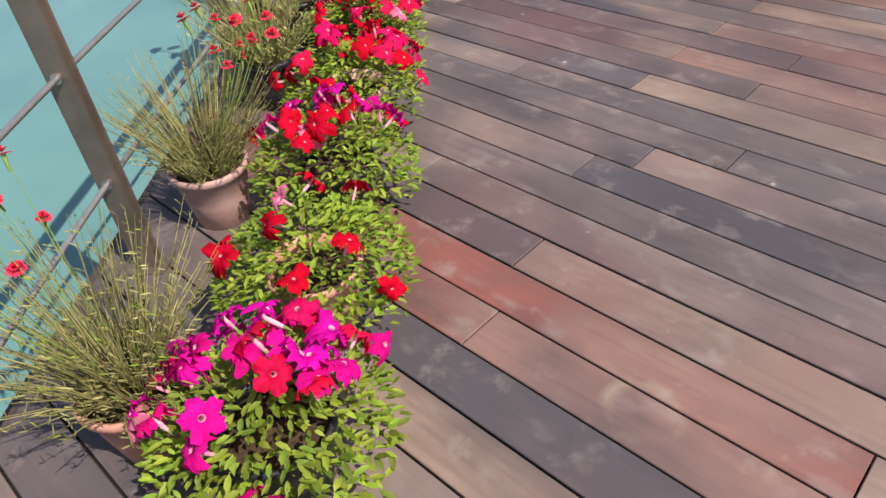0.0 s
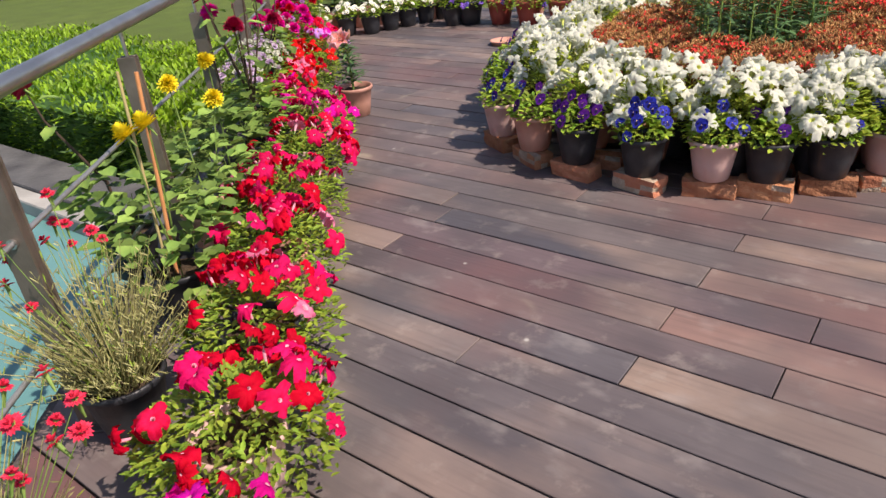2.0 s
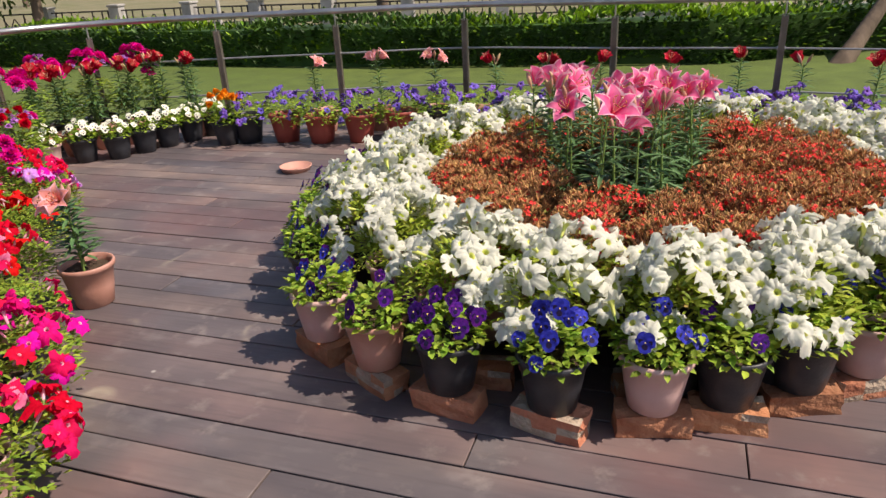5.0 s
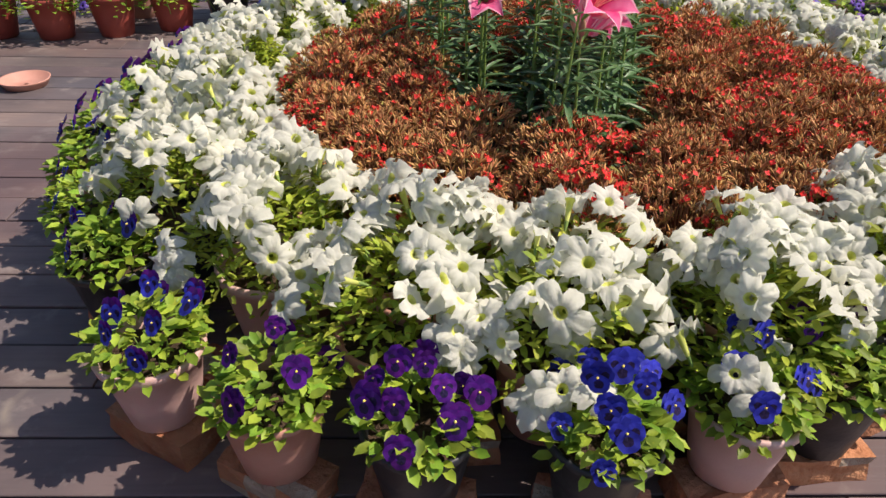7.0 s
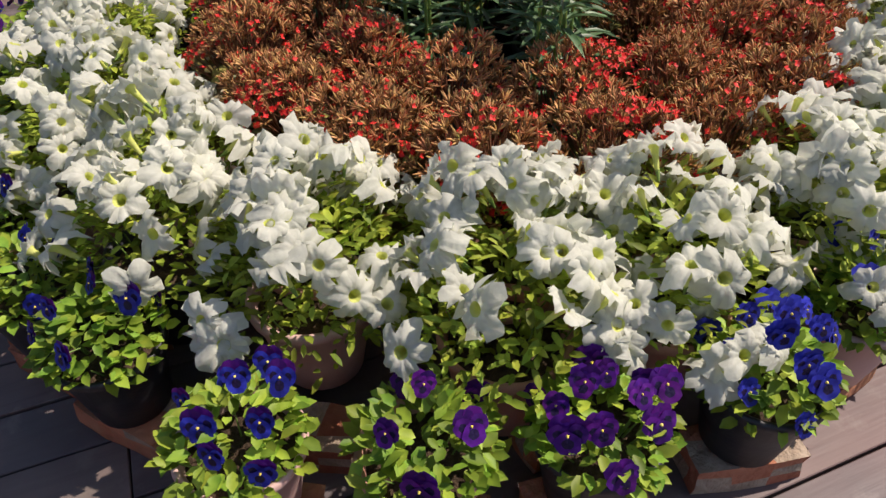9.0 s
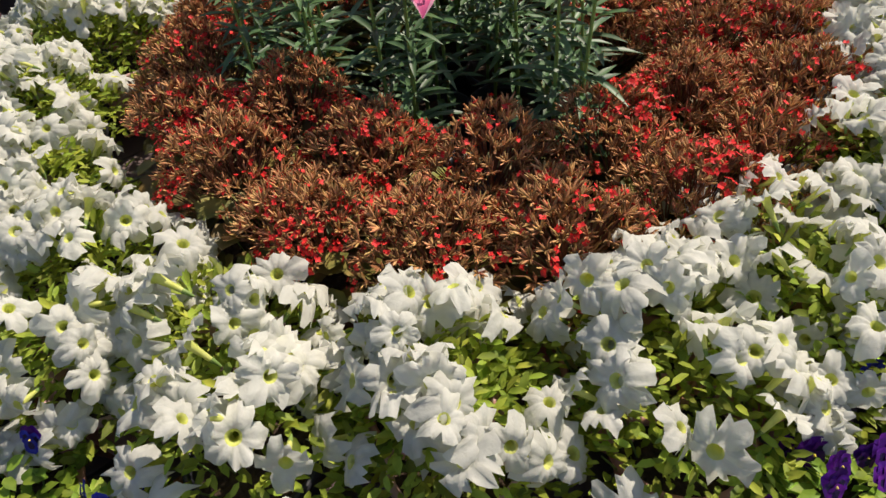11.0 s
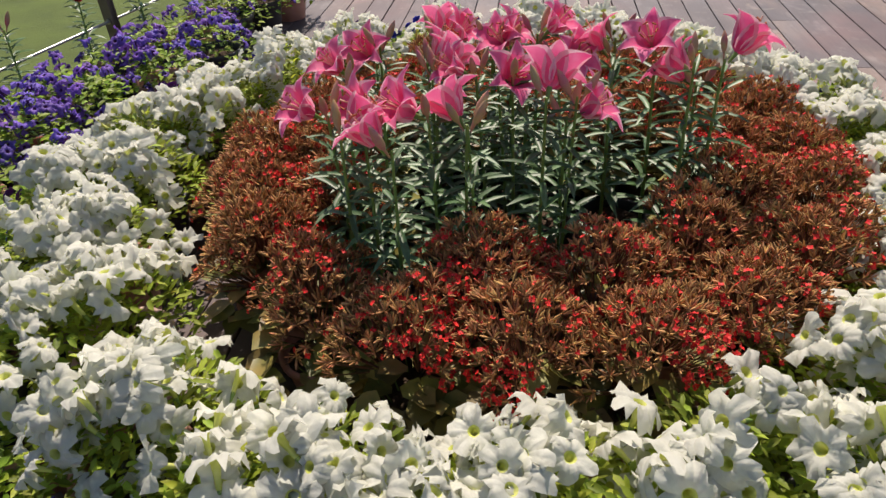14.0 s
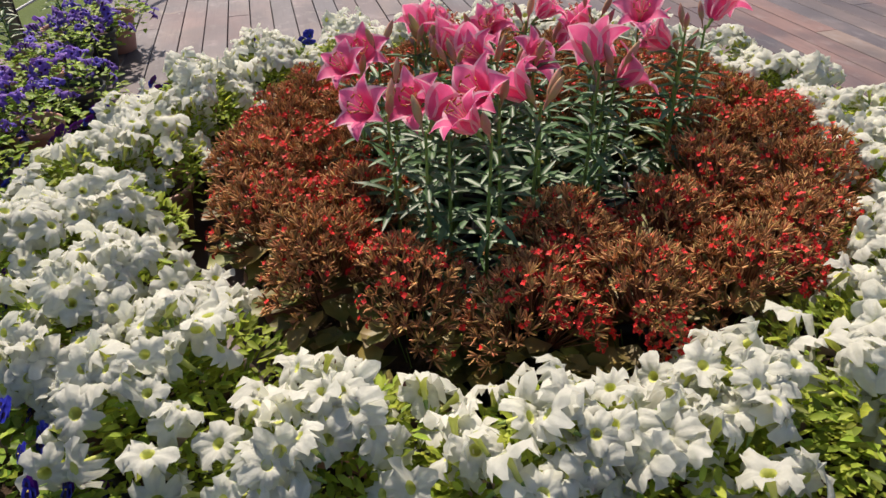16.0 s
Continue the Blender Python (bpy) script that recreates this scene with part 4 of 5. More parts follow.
# ---- the round bed ----
def ring(rad, count, start=0.0, flat=0.10, dx=0.0, dy=0.0):
    """Places round the bed, a little nearer its middle where the front pots stand."""
    for k in range(count):
        a = start + 2 * math.pi * k / count
        q = rad - flat * max(0.0, -math.sin(a)) ** 3 * rad
        yield k, a, BED[0] + dx + math.cos(a) * q, BED[1] + dy + math.sin(a) * q


def white_petunia(x, y, a):
    t = potted("white_petunia", "white petunia in full bloom in a plastic pot", "petunia", x, y, 0.055, rnd.choice(("terracotta", "pink", "black")), 1.05, "white petunias of the bed")
    put("foliage", rnd.choice(FOL_WHITE), t)
    blooms(t, PETUNIA["white"], rnd.randint(25, 31), 0.19, 0.25, 0.425, 1.17, 1.0, spread=0.85, clumps=8)


for k, a, x, y in ring(1.12, 19, 0.1, 0.06):
    white_petunia(x + rnd.uniform(-0.03, 0.03), y + rnd.uniform(-0.03, 0.03), a)
for k, a, x, y in ring(1.25, 22, 0.0, 0.12):
    white_petunia(x + rnd.uniform(-0.03, 0.03), y + rnd.uniform(-0.03, 0.03), a)


def kalanchoe(x, y):
    t = potted("kalanchoe", "kalanchoe with faded brown heads and a few red blooms", "kalanchoe", x, y, 0.0, rnd.choice(("black", "terracotta")), 1.0, "kalanchoes of the bed")
    put("foliage", rnd.choice(FOL_KAL), t)
    n = rnd.randint(8, 10)
    for k in range(n):
        b = 2.39996 * k + rnd.uniform(-0.3, 0.3)
        q = math.sqrt((k + 0.5) / n) * 0.135
        put("flower_head", rnd.choice(KAL + KAL[:1] * 2 + KAL[:3] * 2), t, aim(math.cos(b) * q, math.sin(b) * q, 0.465 - q * q * 5.0 + rnd.uniform(-0.03, 0.025), (math.cos(b) * q * 5, math.sin(b) * q * 5, 1), rnd.uniform(0, 6), rnd.uniform(0.85, 1.2)))


LILY_FRONT = ((1.93, 4.40), (2.24, 5.20), (2.10, 4.78))
for k, a, x, y in ring(0.58, 13, 0.2, 0.03, -0.05, -0.10):
    if min(math.hypot(x - p, y - q) for p, q in LILY_FRONT) > 0.13:
        kalanchoe(x, y)
for k, a, x, y in ring(0.81, 19, 0.0, 0.03, -0.05, -0.10):
    kalanchoe(x, y)


def lily_leaf_mesh(seed):
    r = random.Random(seed)
    M = Mesh()
    M.leaf((0, 0, 0), (1, 0, 0), (0, 0, 1), 0.135, 0.024, 0, 0.18 + 0.13 * seed, 0.45)
    return M.done("leaf", [LEAF_LILY])


LILY_LEAF = [lily_leaf_mesh(i) for i in range(3)]


def lily_stem(t, ox, oy, h, single):
    """A stem with its spiral of narrow leaves; single: each leaf a part of its own."""
    bend = Vector((rnd.uniform(-0.03, 0.03), rnd.uniform(-0.03, 0.03), 0))
    M = Mesh()
    M.tube([(0, 0, 0.0), tuple(bend * 0.4 + Vector((0, 0, h * 0.5))), tuple(bend + Vector((0, 0, h)))], [0.006, 0.005, 0.0035], 0, 6)
    st = put("stem", M.done("stem", [STEM]), t, pose(ox, oy, 0.17))
    L = Mesh()
    n = 30 if single else 46
    for k in range(n):
        s = 0.16 + 0.82 * k / n
        a = 2.4 * k
        p = bend * s + Vector((0, 0, h * s))
        up, size = rnd.uniform(5, 42), (1.08 - 0.45 * s) * rnd.uniform(0.85, 1.12)
        if single:
            put("leaf", LILY_LEAF[k % 3], st, Matrix.Translation(p) @ Matrix.Rotation(a, 4, "Z") @ Matrix.Rotation(radians(-up), 4, "Y") @ Matrix.Scale(size, 4))
        else:
            L.leaf(p, (math.cos(a), math.sin(a), math.tan(radians(up))), (0, 0, 1), 0.12 * size, 0.020, 0, rnd.uniform(0.2, 0.4), 0.3)
    if not single:
        tagged(put("leaves", L.done("leaves", [LEAF_LILY]), st), kind="stuff")
    return bend


def lily(x, y, z, pot, colour, h=0.5, label="", stems=2, heads=2, group="", size=1.0, spread=0.05, single=False):
    t = potted("lily", label, "lily", x, y, z, pot, 0.95, group)
    for k in range(stems):
        hh = h * rnd.uniform(0.94, 1.10)
        ox, oy = rnd.uniform(-spread, spread), rnd.uniform(-spread, spread)
        bend = lily_stem(t, ox, oy, hh, single)
        b0 = rnd.uniform(0, 6.28)
        for i in range(0 if stems == 3 and k == 2 and heads == 1 else rnd.randint(max(1, heads - 1), heads)):
            b = b0 + 2.2 * i
            way = (math.cos(b) * 0.9, math.sin(b) * 0.9, rnd.uniform(0.9, 1.6) if colour == "red" else rnd.uniform(0.5, 1.2))
            put("flower", rnd.choice(LILY[colour]), t, aim(ox + bend.x + math.cos(b) * 0.035, oy + bend.y + math.sin(b) * 0.035, 0.17 + hh + 0.01 - 0.02 * i, way, rnd.uniform(0, 6), size * rnd.uniform(0.85, 1.05)))
        for i in range(rnd.randint(1, 2)):
            b = b0 + 1.1 + 2.5 * i
            put("bud", BUD_ME, t, aim(ox + bend.x + math.cos(b) * 0.02, oy + bend.y + math.sin(b) * 0.02, 0.18 + hh, (math.cos(b) * 0.5, math.sin(b) * 0.5, 1), 0, rnd.uniform(0.7, 1)))
    return t


LILY_SPOTS = ((1.93, 4.40), (2.14, 4.38), (2.10, 4.78), (2.19, 4.98), (2.24, 5.20), (2.42, 5.10), (2.72, 4.87), (2.50, 4.82), (2.52, 4.52), (2.32, 4.52), (2.30, 4.72), (2.68, 4.66))
for x, y in LILY_SPOTS:
    lily(x, y, 0.0, "black", "pink", 0.57, "pink lily with open blooms and buds in a black pot", 3, 1, "pink lilies of the bed", 1.10, 0.07, True)
for k, a, x, y in ring(0.36, 8, 0.1, 0.0, -0.05, -0.08):
    if min(math.hypot(x - p, y - q) for p, q in LILY_SPOTS) > 0.17:
        kalanchoe(x, y)


def brick_mesh(seed, mortar=False):
    r = random.Random(seed)
    bm = bmesh.new()
    bmesh.ops.create_cube(bm, size=1.0)
    bmesh.ops.scale(bm, vec=(0.22, 0.105, 0.07), verts=bm.verts)
    bmesh.ops.translate(bm, vec=(0, 0, 0.035), verts=bm.verts)
    bmesh.ops.subdivide_edges(bm, edges=bm.edges, cuts=2, use_grid_fill=True)
    for v in bm.verts:
        v.co += Vector((r.uniform(-1, 1), r.uniform(-1, 1), r.uniform(-1, 1) if v.co.z > 0.01 else 0)) * 0.0045
        if abs(v.co.x) > 0.1 and abs(v.co.y) > 0.045:
            v.co.x *= 0.965
            v.co.y *= 0.95
        if abs(v.co.z) < 0.006:
            v.co.z = 0.0
    me = bpy.data.meshes.new("brick")
    bm.to_mesh(me)
    bm.free()
    me.materials.append(BRICK)
    me.materials.append(MORTAR)
    for p in me.polygons:
        p.use_smooth = False
        if mortar and r.random() < 0.4:
            p.material_index = 1
    return me


BRICKS = [brick_mesh(i, i % 2 == 1) for i in range(6)]


def brick(x, y, ang, me, label):
    ob = put("brick", me)
    ob.matrix_world = pose(x, y, 0, 0, 0, ang)
    return tagged(ob, label, "brick", "bricks under the pots")


def pansy(x, y, z, pot, colour, count, size=1.0, out=(0, 0), spin=None):
    word = {"blue": "deep blue", "purple": "velvety purple", "white": "cream white", "bicolour": "blue and purple"}[colour]
    t = potted("pansy", word + " pansy with bright leaves in a " + pot + " pot", "pansy", x, y, z, pot, size, "pansies in pots", 0)
    put("foliage", rnd.choice(FOL_PANSY), t, pose(0, 0, 0, 0, 0, rnd.uniform(0, 360)))
    for k in range(count):
        a = 2.39996 * k + rnd.uniform(-0.4, 0.4)
        q = math.sqrt((k + 0.5) / count)
        px, py = math.cos(a) * q * 0.13, math.sin(a) * q * 0.13
        pz = 0.335 - 0.10 * q * q + rnd.uniform(-0.02, 0.03)
        way = Vector((out[0] * 1.0 + px * 3 + rnd.uniform(-0.35, 0.35), out[1] * 1.0 + py * 3 + rnd.uniform(-0.35, 0.35), rnd.uniform(0.25, 0.8)))
        m = look((px, py, pz), Vector((px, py, pz)) - way, rnd.uniform(-20, 20)) @ Matrix.Scale(rnd.uniform(0.85, 1.3), 4)
        put("flower", rnd.choice(PANSY[colour]), t, m)
    return t


FRONT = [((0.84, 4.62), "pink", "bicolour", 9), ((0.92, 4.34), "terracotta", "purple", 6), ((1.05, 4.09), "black", "purple", 14), ((1.25, 3.84), "black", "blue", 13), ((1.49, 3.68), "pink", "blue", 6),
         ((1.68, 3.58), "black", "purple", 4), ((1.92, 3.52), "black", "blue", 4), ((2.15, 3.47), "pink", "blue", 4), ((2.40, 3.46), "black", "blue", 6), ((2.65, 3.48), "pink", "purple", 6)]
spots = [(p, pot, c, n) for p, pot, c, n in FRONT]
for k in range(26):
    a = radians(-67 + 9.4 * k)
    spots.append(((BED[0] + math.cos(a) * 1.48, BED[1] + math.sin(a) * 1.48), rnd.choice(("black", "black", "pink", "terracotta")), rnd.choice(("purple", "purple", "blue", "bicolour")), rnd.randint(6, 11)))
for i, ((x, y), pot, c, n) in enumerate(spots):
    d = Vector((x - BED[0], y - BED[1])).normalized()
    ang = math.degrees(math.atan2(d.y, d.x)) + 90
    pansy(x, y, 0.072, pot, c, n, 0.90, d)
    brick(x + d.x * 0.015, y + d.y * 0.015, ang + rnd.uniform(-14, 14), BRICKS[i % 6], "worn orange-red brick with chipped mortar edges")
    if i % 2 == 0:
        brick(x - d.x * 0.16, y - d.y * 0.16, ang + rnd.uniform(-30, 30), BRICKS[(i + 3) % 6], "worn orange-red brick with chipped mortar edges")


# ---- plants along the left rail ----
def petunia(x, y, pot, mix, count, label, size=1.0, z=0.0):
    t = potted("petunia", label, "petunia", x, y, z, pot, size, "petunias along the rail")
    put("foliage", rnd.choice(FOL_PET), t)
    meshes = [m for c in mix for m in PETUNIA[c]] * 4 + PETUNIA["pale"]
    blooms(t, meshes, round(count * 1.5), 0.235, 0.22, 0.385, 1.05, 0.9, spread=0.75, clumps=9)


ROW = [(-0.60, 0.28, ("magenta",), 20), (-0.58, 0.72, ("magenta", "magenta", "magenta", "rose"), 24), (-0.55, 1.15, ("magenta", "magenta", "magenta", "rose"), 26), (-0.50, 1.60, ("red",), 6), (-0.46, 2.05, ("magenta", "red", "magenta"), 14), (-0.41, 2.52, ("red", "rose"), 16),
       (-0.37, 2.98, ("red", "rose"), 20), (-0.33, 3.42, ("red", "rose", "rose"), 24), (-0.29, 3.86, ("red", "rose"), 18), (-0.23, 4.32, ("rose", "red"), 22), (-0.16, 4.78, ("rose", "magenta"), 20),
       (-0.18, 5.18, ("magenta", "rose"), 16), (-0.20, 5.66, ("scarlet", "red"), 18), (-0.14, 6.14, ("scarlet",), 18), (-0.05, 6.65, ("magenta", "mauve"), 16), (-0.06, 7.1, ("rose", "red"), 16)]
WORD = {"magenta": "magenta pink", "rose": "rose red", "red": "crimson red", "scarlet": "scarlet", "mauve": "mauve"}
for i, (x, y, mix, n) in enumerate(ROW):
    pot = ("black", "pink", "black", "terracotta")[i % 4] if i != 8 else "black"
    petunia(x, y, pot, mix, n, WORD[mix[0]] + " petunia spilling over its " + POT_WORD[pot])


def grass_mesh(seed):
    r = random.Random(seed)
    M = Mesh()
    for k in range(230):
        a, q = r.uniform(0, 6.28), math.sqrt(r.random())
        lean = 0.04 + 0.15 * q
        h = r.uniform(0.12, 0.44) * (1 - 0.25 * q)
        p0 = Vector((math.cos(a) * q * 0.07, math.sin(a) * q * 0.07, 0.17))
        w = Vector((math.cos(a + r.uniform(-0.8, 0.8)) * lean, math.sin(a + r.uniform(-0.8, 0.8)) * lean, h))
        M.tube([p0, p0 + w * 0.55 + Vector((0, 0, 0.02)), p0 + w], [0.0022, 0.0017, 0.0007], 0, 3, cap=False)
        for i in range(9):
            s = r.uniform(0.15, 1.0)
            M.leaf(p0 + w * s, (r.uniform(-1, 1), r.uniform(-1, 1), 0.9), (1, 0, 0.3), r.uniform(0.014, 0.032), 0.0036, 1 if r.random() < 0.18 else 0, 0.1, 0.1)
    return M.done("foliage", [LEAF_GRASS, LEAF_PANSY])


GRASS = [grass_mesh(i) for i in range(3)]


def dianthus(x, y, pot, i, flowers=14):
    t = potted("dianthus", "straggly olive dianthus with small coral red flowers", "dianthus", x, y, 0, pot, 1.0, "dianthus along the rail")
    put("foliage", GRASS[i % 3], t)
    for k in range(flowers):
        a = rnd.uniform(1.6, 4.6)
        R = rnd.uniform(0.10, 0.30)
        tip = Vector((math.cos(a) * R - 0.05, math.sin(a) * R, rnd.uniform(0.46, 0.66)))
        M = Mesh()
        M.tube([(0, 0, 0.18), tuple(tip * 0.6 + Vector((0, 0, 0.05))), tuple(tip)], [0.0016, 0.0013, 0.001], 0, 4, cap=False)
        st = put("flower_stem", M.done("flower_stem", [STEM]), t, pose(0, 0, 0, 0, 0, 0))
        put("flower", CARNATION, st, aim(tip.x, tip.y, tip.z, (rnd.uniform(-0.5, 0.5), rnd.uniform(-0.5, 0.5), 1), rnd.uniform(0, 6), rnd.uniform(0.85, 1.2)))


for i, (x, y, pot) in enumerate(((-0.88, 0.45, "pink"), (-0.86, 1.30, "terracotta"), (-0.84, 2.12, "pink"), (-0.74, 2.85, "black"))):
    dianthus(x, y, pot, i)
    bpy.context.view_layer.update()


def dahlia(x, y, pot, flowers, stake):
    t = potted("dahlia", "dahlia with broad green leaves and lemon yellow blooms", "dahlia", x, y, 0, pot, 1.0, "dahlias along the rail")
    put("foliage", rnd.choice(FOL_DAHLIA), t)
    for k in range(flowers):
        a = rnd.uniform(0, 6.28)
        tip = Vector((math.cos(a) * 0.12, math.sin(a) * 0.12, rnd.uniform(0.62, 0.80)))
        M = Mesh()
        M.tube([(0, 0, 0.2), tuple(tip * 0.6), tuple(tip)], [0.005, 0.0035, 0.0025], 0, 5, cap=False)
        st = put("flower_stem", M.done("flower_stem", [STEM]), t)
        put("flower", DAHLIA, st, aim(tip.x, tip.y, tip.z, (0.3, -0.5, 0.9), 0, 1.0))
    if stake:
        M = Mesh()
        M.tube([(0.02, 0, 0.16), (-0.04, 0.02, 0.86)], 0.007, 0, 7)
        put("stake", M.done("stake", [BAMBOO]), t, label="orange-brown wooden stake")
        M = Mesh()
        M.tube([(0.06, 0.02, 0.16), (0.03, 0.04, 0.88)], 0.005, 0, 6)
        put("cane", M.done("cane", [CANE]), t)


for x, y, pot, n, s in ((-0.66, 3.45, "black", 2, 1), (-0.60, 3.92, "terracotta", 2, 0), (-0.55, 4.38, "black", 1, 0)):
    dahlia(x, y, pot, n, s)


def dark_dahlia(x, y, heads, top, size):
    t = potted("dahlia", "tall dark-stemmed dahlia with magenta and crimson blooms", "dahlia", x, y, 0, "black", 1.0, "dahlias along the rail")
    put("foliage", FOL_DARK, t)
    for k in range(heads):
        b = 2.4 * k
        tip = Vector((math.cos(b) * 0.13 + 0.03, math.sin(b) * 0.13, top - 0.30 * (k / heads) ** 1.3))
        M = Mesh()
        M.tube([(0, 0, 0.17), (0.01, 0.01, 0.40), tuple(tip * 0.85), tuple(tip)], [0.008, 0.007, 0.004, 0.0025], 0, 6, cap=False)
        for j in range(5):
            s = 0.3 + 0.13 * j
            M.leaf(tip * s + Vector((0, 0, 0.1)), (math.cos(b + j * 2.4), math.sin(b + j * 2.4), 0.1), (0, 0, 1), 0.09, 0.055, 1, 0.35, 0.2)
        st = put("flower_stem", M.done("flower_stem", [DARK_STEM, LEAF_DAHLIA]), t)
        put("flower", DAHLIA_DARK[(k + 1) % 3], st, aim(tip.x, tip.y, tip.z, (math.cos(b) * 0.6, math.sin(b) * 0.6 - 0.5, 0.7), k, size))


FOL_DARK = foliage_mesh(91, LEAF_DAHLIA, 60, 0.15, 0.15, 0.50, 0.085, 0.06, 0.2, 6, 0.3)
dark_dahlia(-0.40, 4.72, 7, 1.02, 1.0)
dark_dahlia(-0.36, 6.05, 4, 0.80, 1.0)
dark_dahlia(-0.92, 3.85, 1, 0.79, 0.9)


def phlox(x, y, pot, mix, n, label, top=0.5, size=1.0):
    t = potted("phlox", label, "phlox", x, y, 0, pot, size, "tall flowers along the rail")
    put("foliage", rnd.choice(FOL_PHLOX), t)
    blooms(t, [PHLOX[c] for c in mix], n, 0.17, 0.36, top + 0.05, 1.0, 0.5, dome=0.5)


for x, y, pot, mix, n in ((-0.44, 5.10, "black", ("lilac", "lilac", "white"), 60), (-0.40, 5.52, "black", ("lilac", "white", "white"), 66), (-0.33, 6.45, "black", ("white", "lilac", "magenta"), 40), (-0.22, 6.85, "terracotta", ("magenta", "crimson", "mauve"), 26), (-0.12, 7.6, "black", ("magenta", "mauve", "crimson"), 26)):
    phlox(x, y, pot, mix, n, "mauve, magenta and white flowers on dark leafy stems")
lily(0.14, 5.58, 0.0, "terracotta", "salmon", 0.30, "young lily with a salmon pink bloom in a terracotta pot", 2, 1, "", 0.9)

# corner: red lilies and purple blooms behind a row of cream pansies
for x, y in ((0.02, 8.55), (0.25, 8.62), (0.48, 8.70), (0.72, 8.72), (0.96, 8.76), (1.18, 8.62)):
    lily(x, y, 0.0, "terracotta", "red", 0.47, "dark red lily with dense leafy stems beside the rail", 3, 2, "red lilies in the corner", 1.0)
for x, y in ((-0.10, 8.25), (0.15, 8.92), (0.5, 8.98), (0.85, 8.95)):
    phlox(x, y, "black", ("magenta", "magenta", "mauve"), 16, "tall magenta flowers behind red lilies in the corner", 0.62, 1.1)
for i, (x, y) in enumerate(((0.05, 8.28), (0.30, 8.33), (0.53, 8.27), (0.73, 8.34), (0.92, 8.42), (1.12, 8.49), (1.32, 8.57))):
    pansy(x, y, 0.0, "pink" if i < 1 else "black", "white", 11, 0.9, (0.1, -0.5))

# violet petunias round the far rail, with tall lilies behind them
VROW = smooth_line([(1.50, 8.10), (1.70, 7.98), (2.10, 7.58), (2.75, 7.26), (3.25, 6.80), (3.72, 6.22), (4.18, 5.66), (4.52, 5.16), (4.80, 4.66), (5.10, 4.10), (5.40, 3.60)], 0.05)
acc, last = 0.0, VROW[0]
vspots = []
for p in VROW:
    acc += (p - last).length
    last = p
    if acc >= 0.30 or not vspots:
        vspots.append(p)
        acc = 0.0
INNER = [Vector(p) for p in ((3.50, 6.15, 0), (3.77, 5.89, 0), (3.99, 5.59, 0), (4.18, 5.27, 0), (4.35, 4.93, 0), (4.53, 4.57, 0))]
for i, p in enumerate(vspots + INNER):
    pot = "red" if i in (1, 2, 3) else rnd.choice(("black", "black", "terracotta", "red"))
    t = potted("violet_petunia", "violet blue petunia crowded with blooms in a " + POT_WORD[pot], "petunia", p.x, p.y, 0, pot, 1.12, "violet petunias round the rail")
    put("foliage", rnd.choice(FOL_VIO), t)
    blooms(t, PETUNIA["violet"], rnd.randint(22, 28), 0.20, 0.17, 0.36, 0.72, 0.9, spread=0.5, clumps=7)
t = potted("marigold", "orange marigold with small round blooms in a pot", "marigold", 1.33, 8.14, 0, "black", 0.95)
put("foliage", FOL_PANSY[0], t)
blooms(t, [MARIGOLD], 14, 0.13, 0.33, 0.42, 1.1)
TALL = smooth_line([(1.75, 8.22), (2.3, 7.92), (3.02, 7.36), (3.72, 6.58), (4.40, 5.74), (4.90, 4.96), (5.35, 4.20), (5.66, 3.70)], 0.05)
acc, last, n = 0.0, TALL[0], 0
for p in TALL:
    acc += (p - last).length
    last = p
    if acc >= 0.42:
        acc = 0.0
        col = "salmon" if n < 3 else "red"
        lily(p.x, p.y, 0.0, "terracotta", col, 0.40, ("salmon pink" if n < 3 else "bright red") + " lily on a tall stem before the rail", 1, 2, "tall lilies round the rail", 1.0)
        n += 1


def saucer(x, y):
    M = Mesh()
    prof = [(0.01, 0.006), (0.085, 0.006), (0.105, 0.034), (0.112, 0.036), (0.108, 0.028), (0.092, 0.0), (0.0, 0.0)]
    M.grid([[(math.cos(a) * r, math.sin(a) * r, z) for a in (2 * math.pi * k / 28 for k in range(28))] for r, z in prof], 0, close=True)
    ob = put("plant_saucer", M.done("plant_saucer", [POT_TERRA]))
    ob.matrix_world = pose(x, y, 0.001)
    tagged(ob, "empty salmon pink plastic plant saucer on the boards", "saucer")


saucer(1.52, 7.02)


# ---- deck ----
U = Vector((math.cos(radians(PLANK_DIR)), math.sin(radians(PLANK_DIR))))
V = Vector((-U.y, U.x))
V0 = -0.05


def span(v):
    """Where the line at v across the boards enters and leaves the deck."""
    hits = []
    for a, b in zip(DECK_EDGE, DECK_EDGE[1:] + DECK_EDGE[:1]):
        a, b = Vector(a), Vector(b)
        va, vb = a.dot(V), b.dot(V)
        if (va - v) * (vb - v) < 0:
            s = (v - va) / (vb - va)
            hits.append((a + (b - a) * s).dot(U))
    hits.sort()
    return (hits[0], hits[-1]) if len(hits) > 1 else None


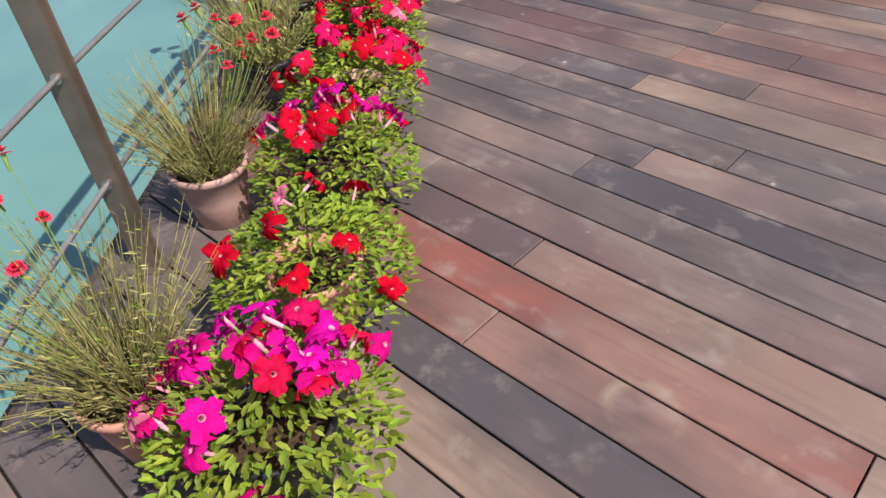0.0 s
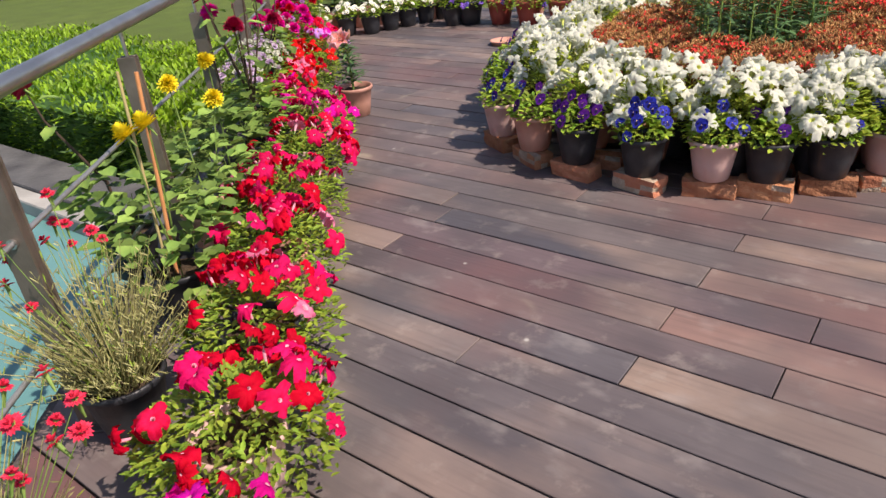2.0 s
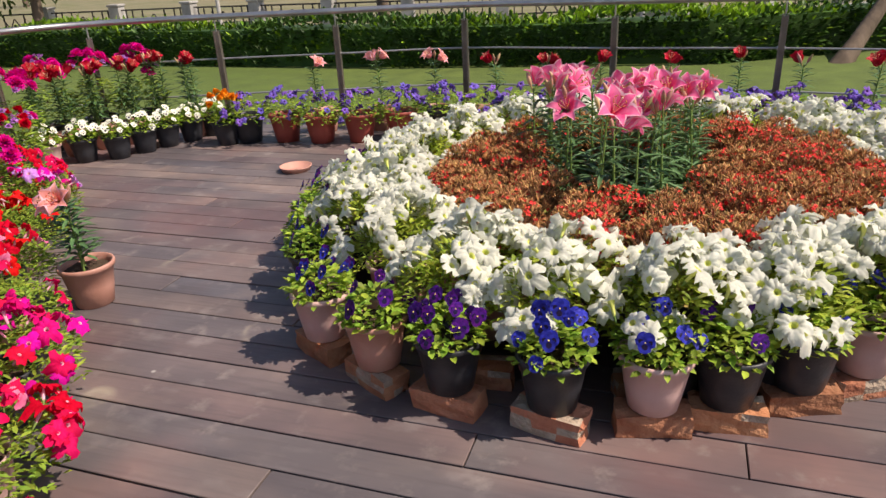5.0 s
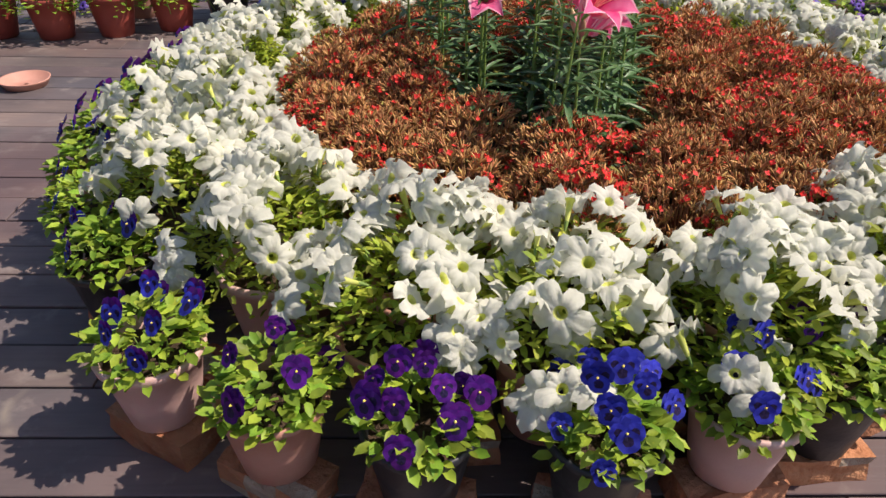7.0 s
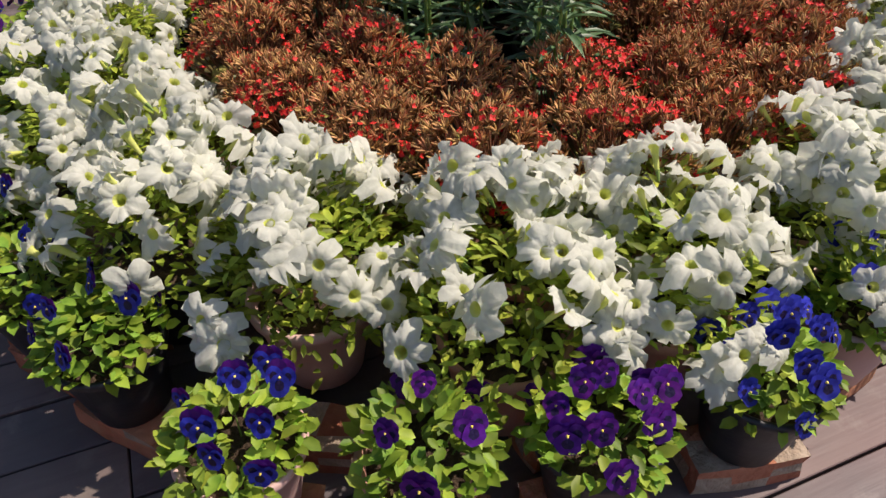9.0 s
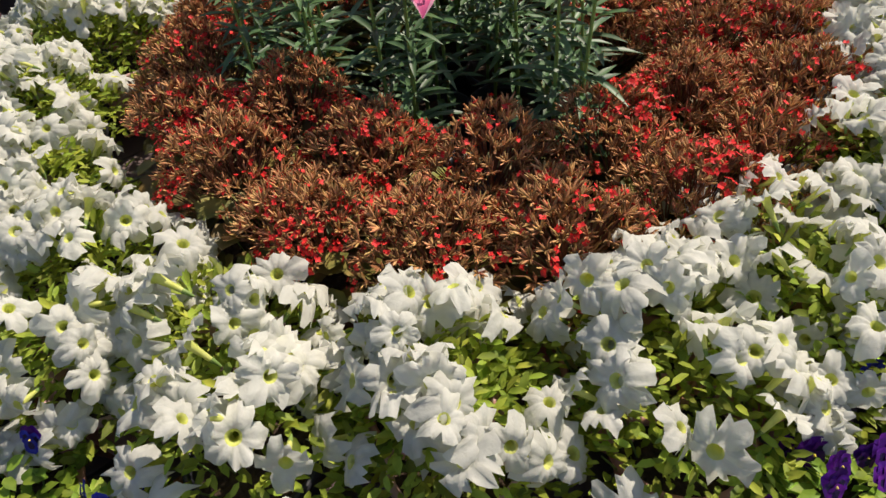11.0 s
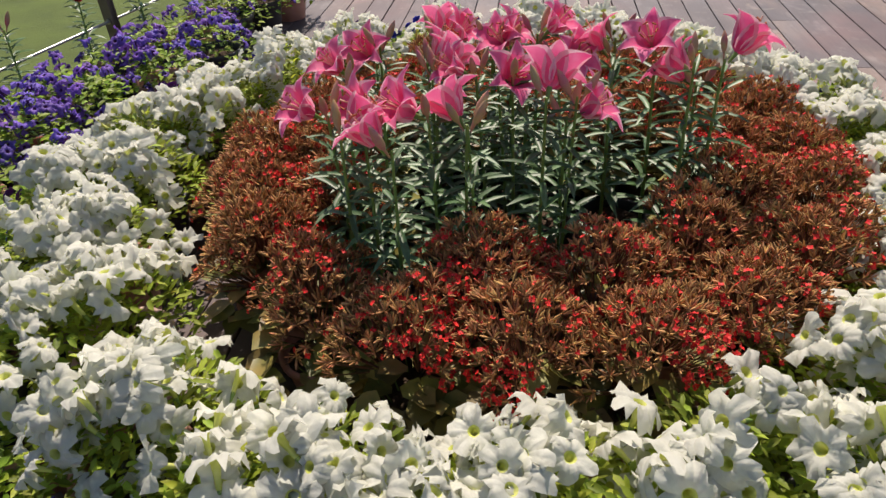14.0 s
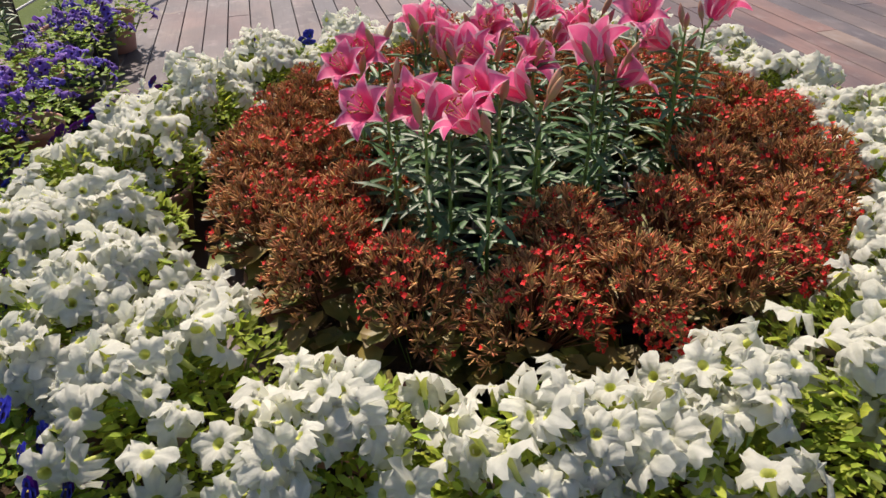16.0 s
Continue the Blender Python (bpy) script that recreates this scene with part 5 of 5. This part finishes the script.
# boards that stand out: by row, the joints along it and the tone that starts at each
SPECIAL = {4: ((-9, ""), (-1.35, "tan"), (0.6, "")), 5: ((-9, "slate"), (0.9, "")), 6: ((-9, "red"), (-1.2, "pink"), (0.2, "slate")), 7: ((-9, "red"), (-0.36, "tan"), (1.8, "")),
           8: ((-9, ""), (-2.2, "slate"), (-1.28, "tan"), (0.7, "")), 11: ((-9, ""), (-1.4, "slate"), (0.2, "")), 15: ((-9, ""), (-1.55, "tan"), (-0.2, "pink")), 16: ((-9, ""), (-1.18, "pink"), (0.9, "")),
           17: ((-9, ""), (-2.7, "plum"), (-1.55, "pink"), (0.4, "")), 18: ((-9, ""), (-1.15, "slate"), (0.5, "tan")), 19: ((-9, ""), (-2.66, "slate"), (-1.53, "pink"), (0.1, "")),
           21: ((-9, ""), (-1.5, "tan"), (-0.1, "")), 23: ((-9, ""), (-1.48, "pink"), (0.5, "")), 24: ((-9, ""), (-1.0, "red"), (0.4, ""))}


def board_corners():
    r = random.Random(5)
    for k in range(-60, 90):
        v0, v1 = V0 + k * BOARD + 0.0032, V0 + (k + 1) * BOARD - 0.0032
        s0, s1 = span(v0), span(v1)
        if not s0 or not s1:
            continue
        a, b = (s0[0], s1[0]), (s0[1], s1[1])
        if k in SPECIAL:
            cuts = list(SPECIAL[k])
            u = cuts[-1][0] + 2.2
            while u < min(b) - 0.5:
                cuts.append((u, ""))
                u += r.uniform(1.5, 2.9)
        else:
            cuts, u = [(-9, "")], max(a) + r.uniform(0.5, 2.6)
            while u < min(b) - 0.5:
                cuts.append((u, ""))
                u += r.uniform(1.5, 2.9)
        for i, (u, tone) in enumerate(cuts):
            start = a if i == 0 else (u + 0.002, u + 0.002)
            stop = b if i == len(cuts) - 1 else (cuts[i + 1][0] - 0.002,) * 2
            if stop[0] - start[0] > 0.05 and stop[1] - start[1] > 0.05:
                yield v0, v1, start, stop, tone


def deck():
    floor = new("floor")
    tagged(floor, "deck of weathered brown and grey hardwood boards", "deck", kind="structure")
    for v0, v1, s, e, tone in board_corners():
        mid = (s[0] + e[0]) / 2
        c = U * mid + V * ((v0 + v1) / 2)
        q = [(s[0], v0), (e[0], v0), (e[1], v1), (s[1], v1)]
        M = Mesh()
        b = 0.002
        h = rnd.uniform(-0.0015, 0.0015)
        rows = [[(u - mid, v - (v0 + v1) / 2, -0.028) for u, v in q], [(u - mid, v - (v0 + v1) / 2, h - b) for u, v in q],
                [(u - mid + (b if i in (0, 3) else -b), v - (v0 + v1) / 2 + (b if i < 2 else -b), h) for i, (u, v) in enumerate(q)]]
        M.grid(rows, 0, close=True)
        M.face(rows[-1])
        put("board", M.done("board", [TONE[tone]], False), floor, Matrix.Translation((c.x, c.y, 0)) @ Matrix.Rotation(radians(PLANK_DIR), 4, "Z"))
    M = Mesh()
    M.face([(x, y, -0.032) for x, y in DECK_EDGE])
    put("underside", M.done("underside", [SUBFLOOR], False), floor)
    M = Mesh()
    for a, b in zip(DECK_EDGE, DECK_EDGE[1:] + DECK_EDGE[:1]):
        M.face([(*a, -0.75), (*b, -0.75), (*b, -0.006), (*a, -0.006)])
        d = Vector((b[0] - a[0], b[1] - a[1])).normalized()
        n = Vector((d.y, -d.x)) * -0.03
        M.face([(*a, -0.006), (*b, -0.006), (b[0] + n.x, b[1] + n.y, -0.006), (a[0] + n.x, a[1] + n.y, -0.006)])
    put("edge_beam", M.done("edge_beam", [TRIM_M], False), floor)


deck()
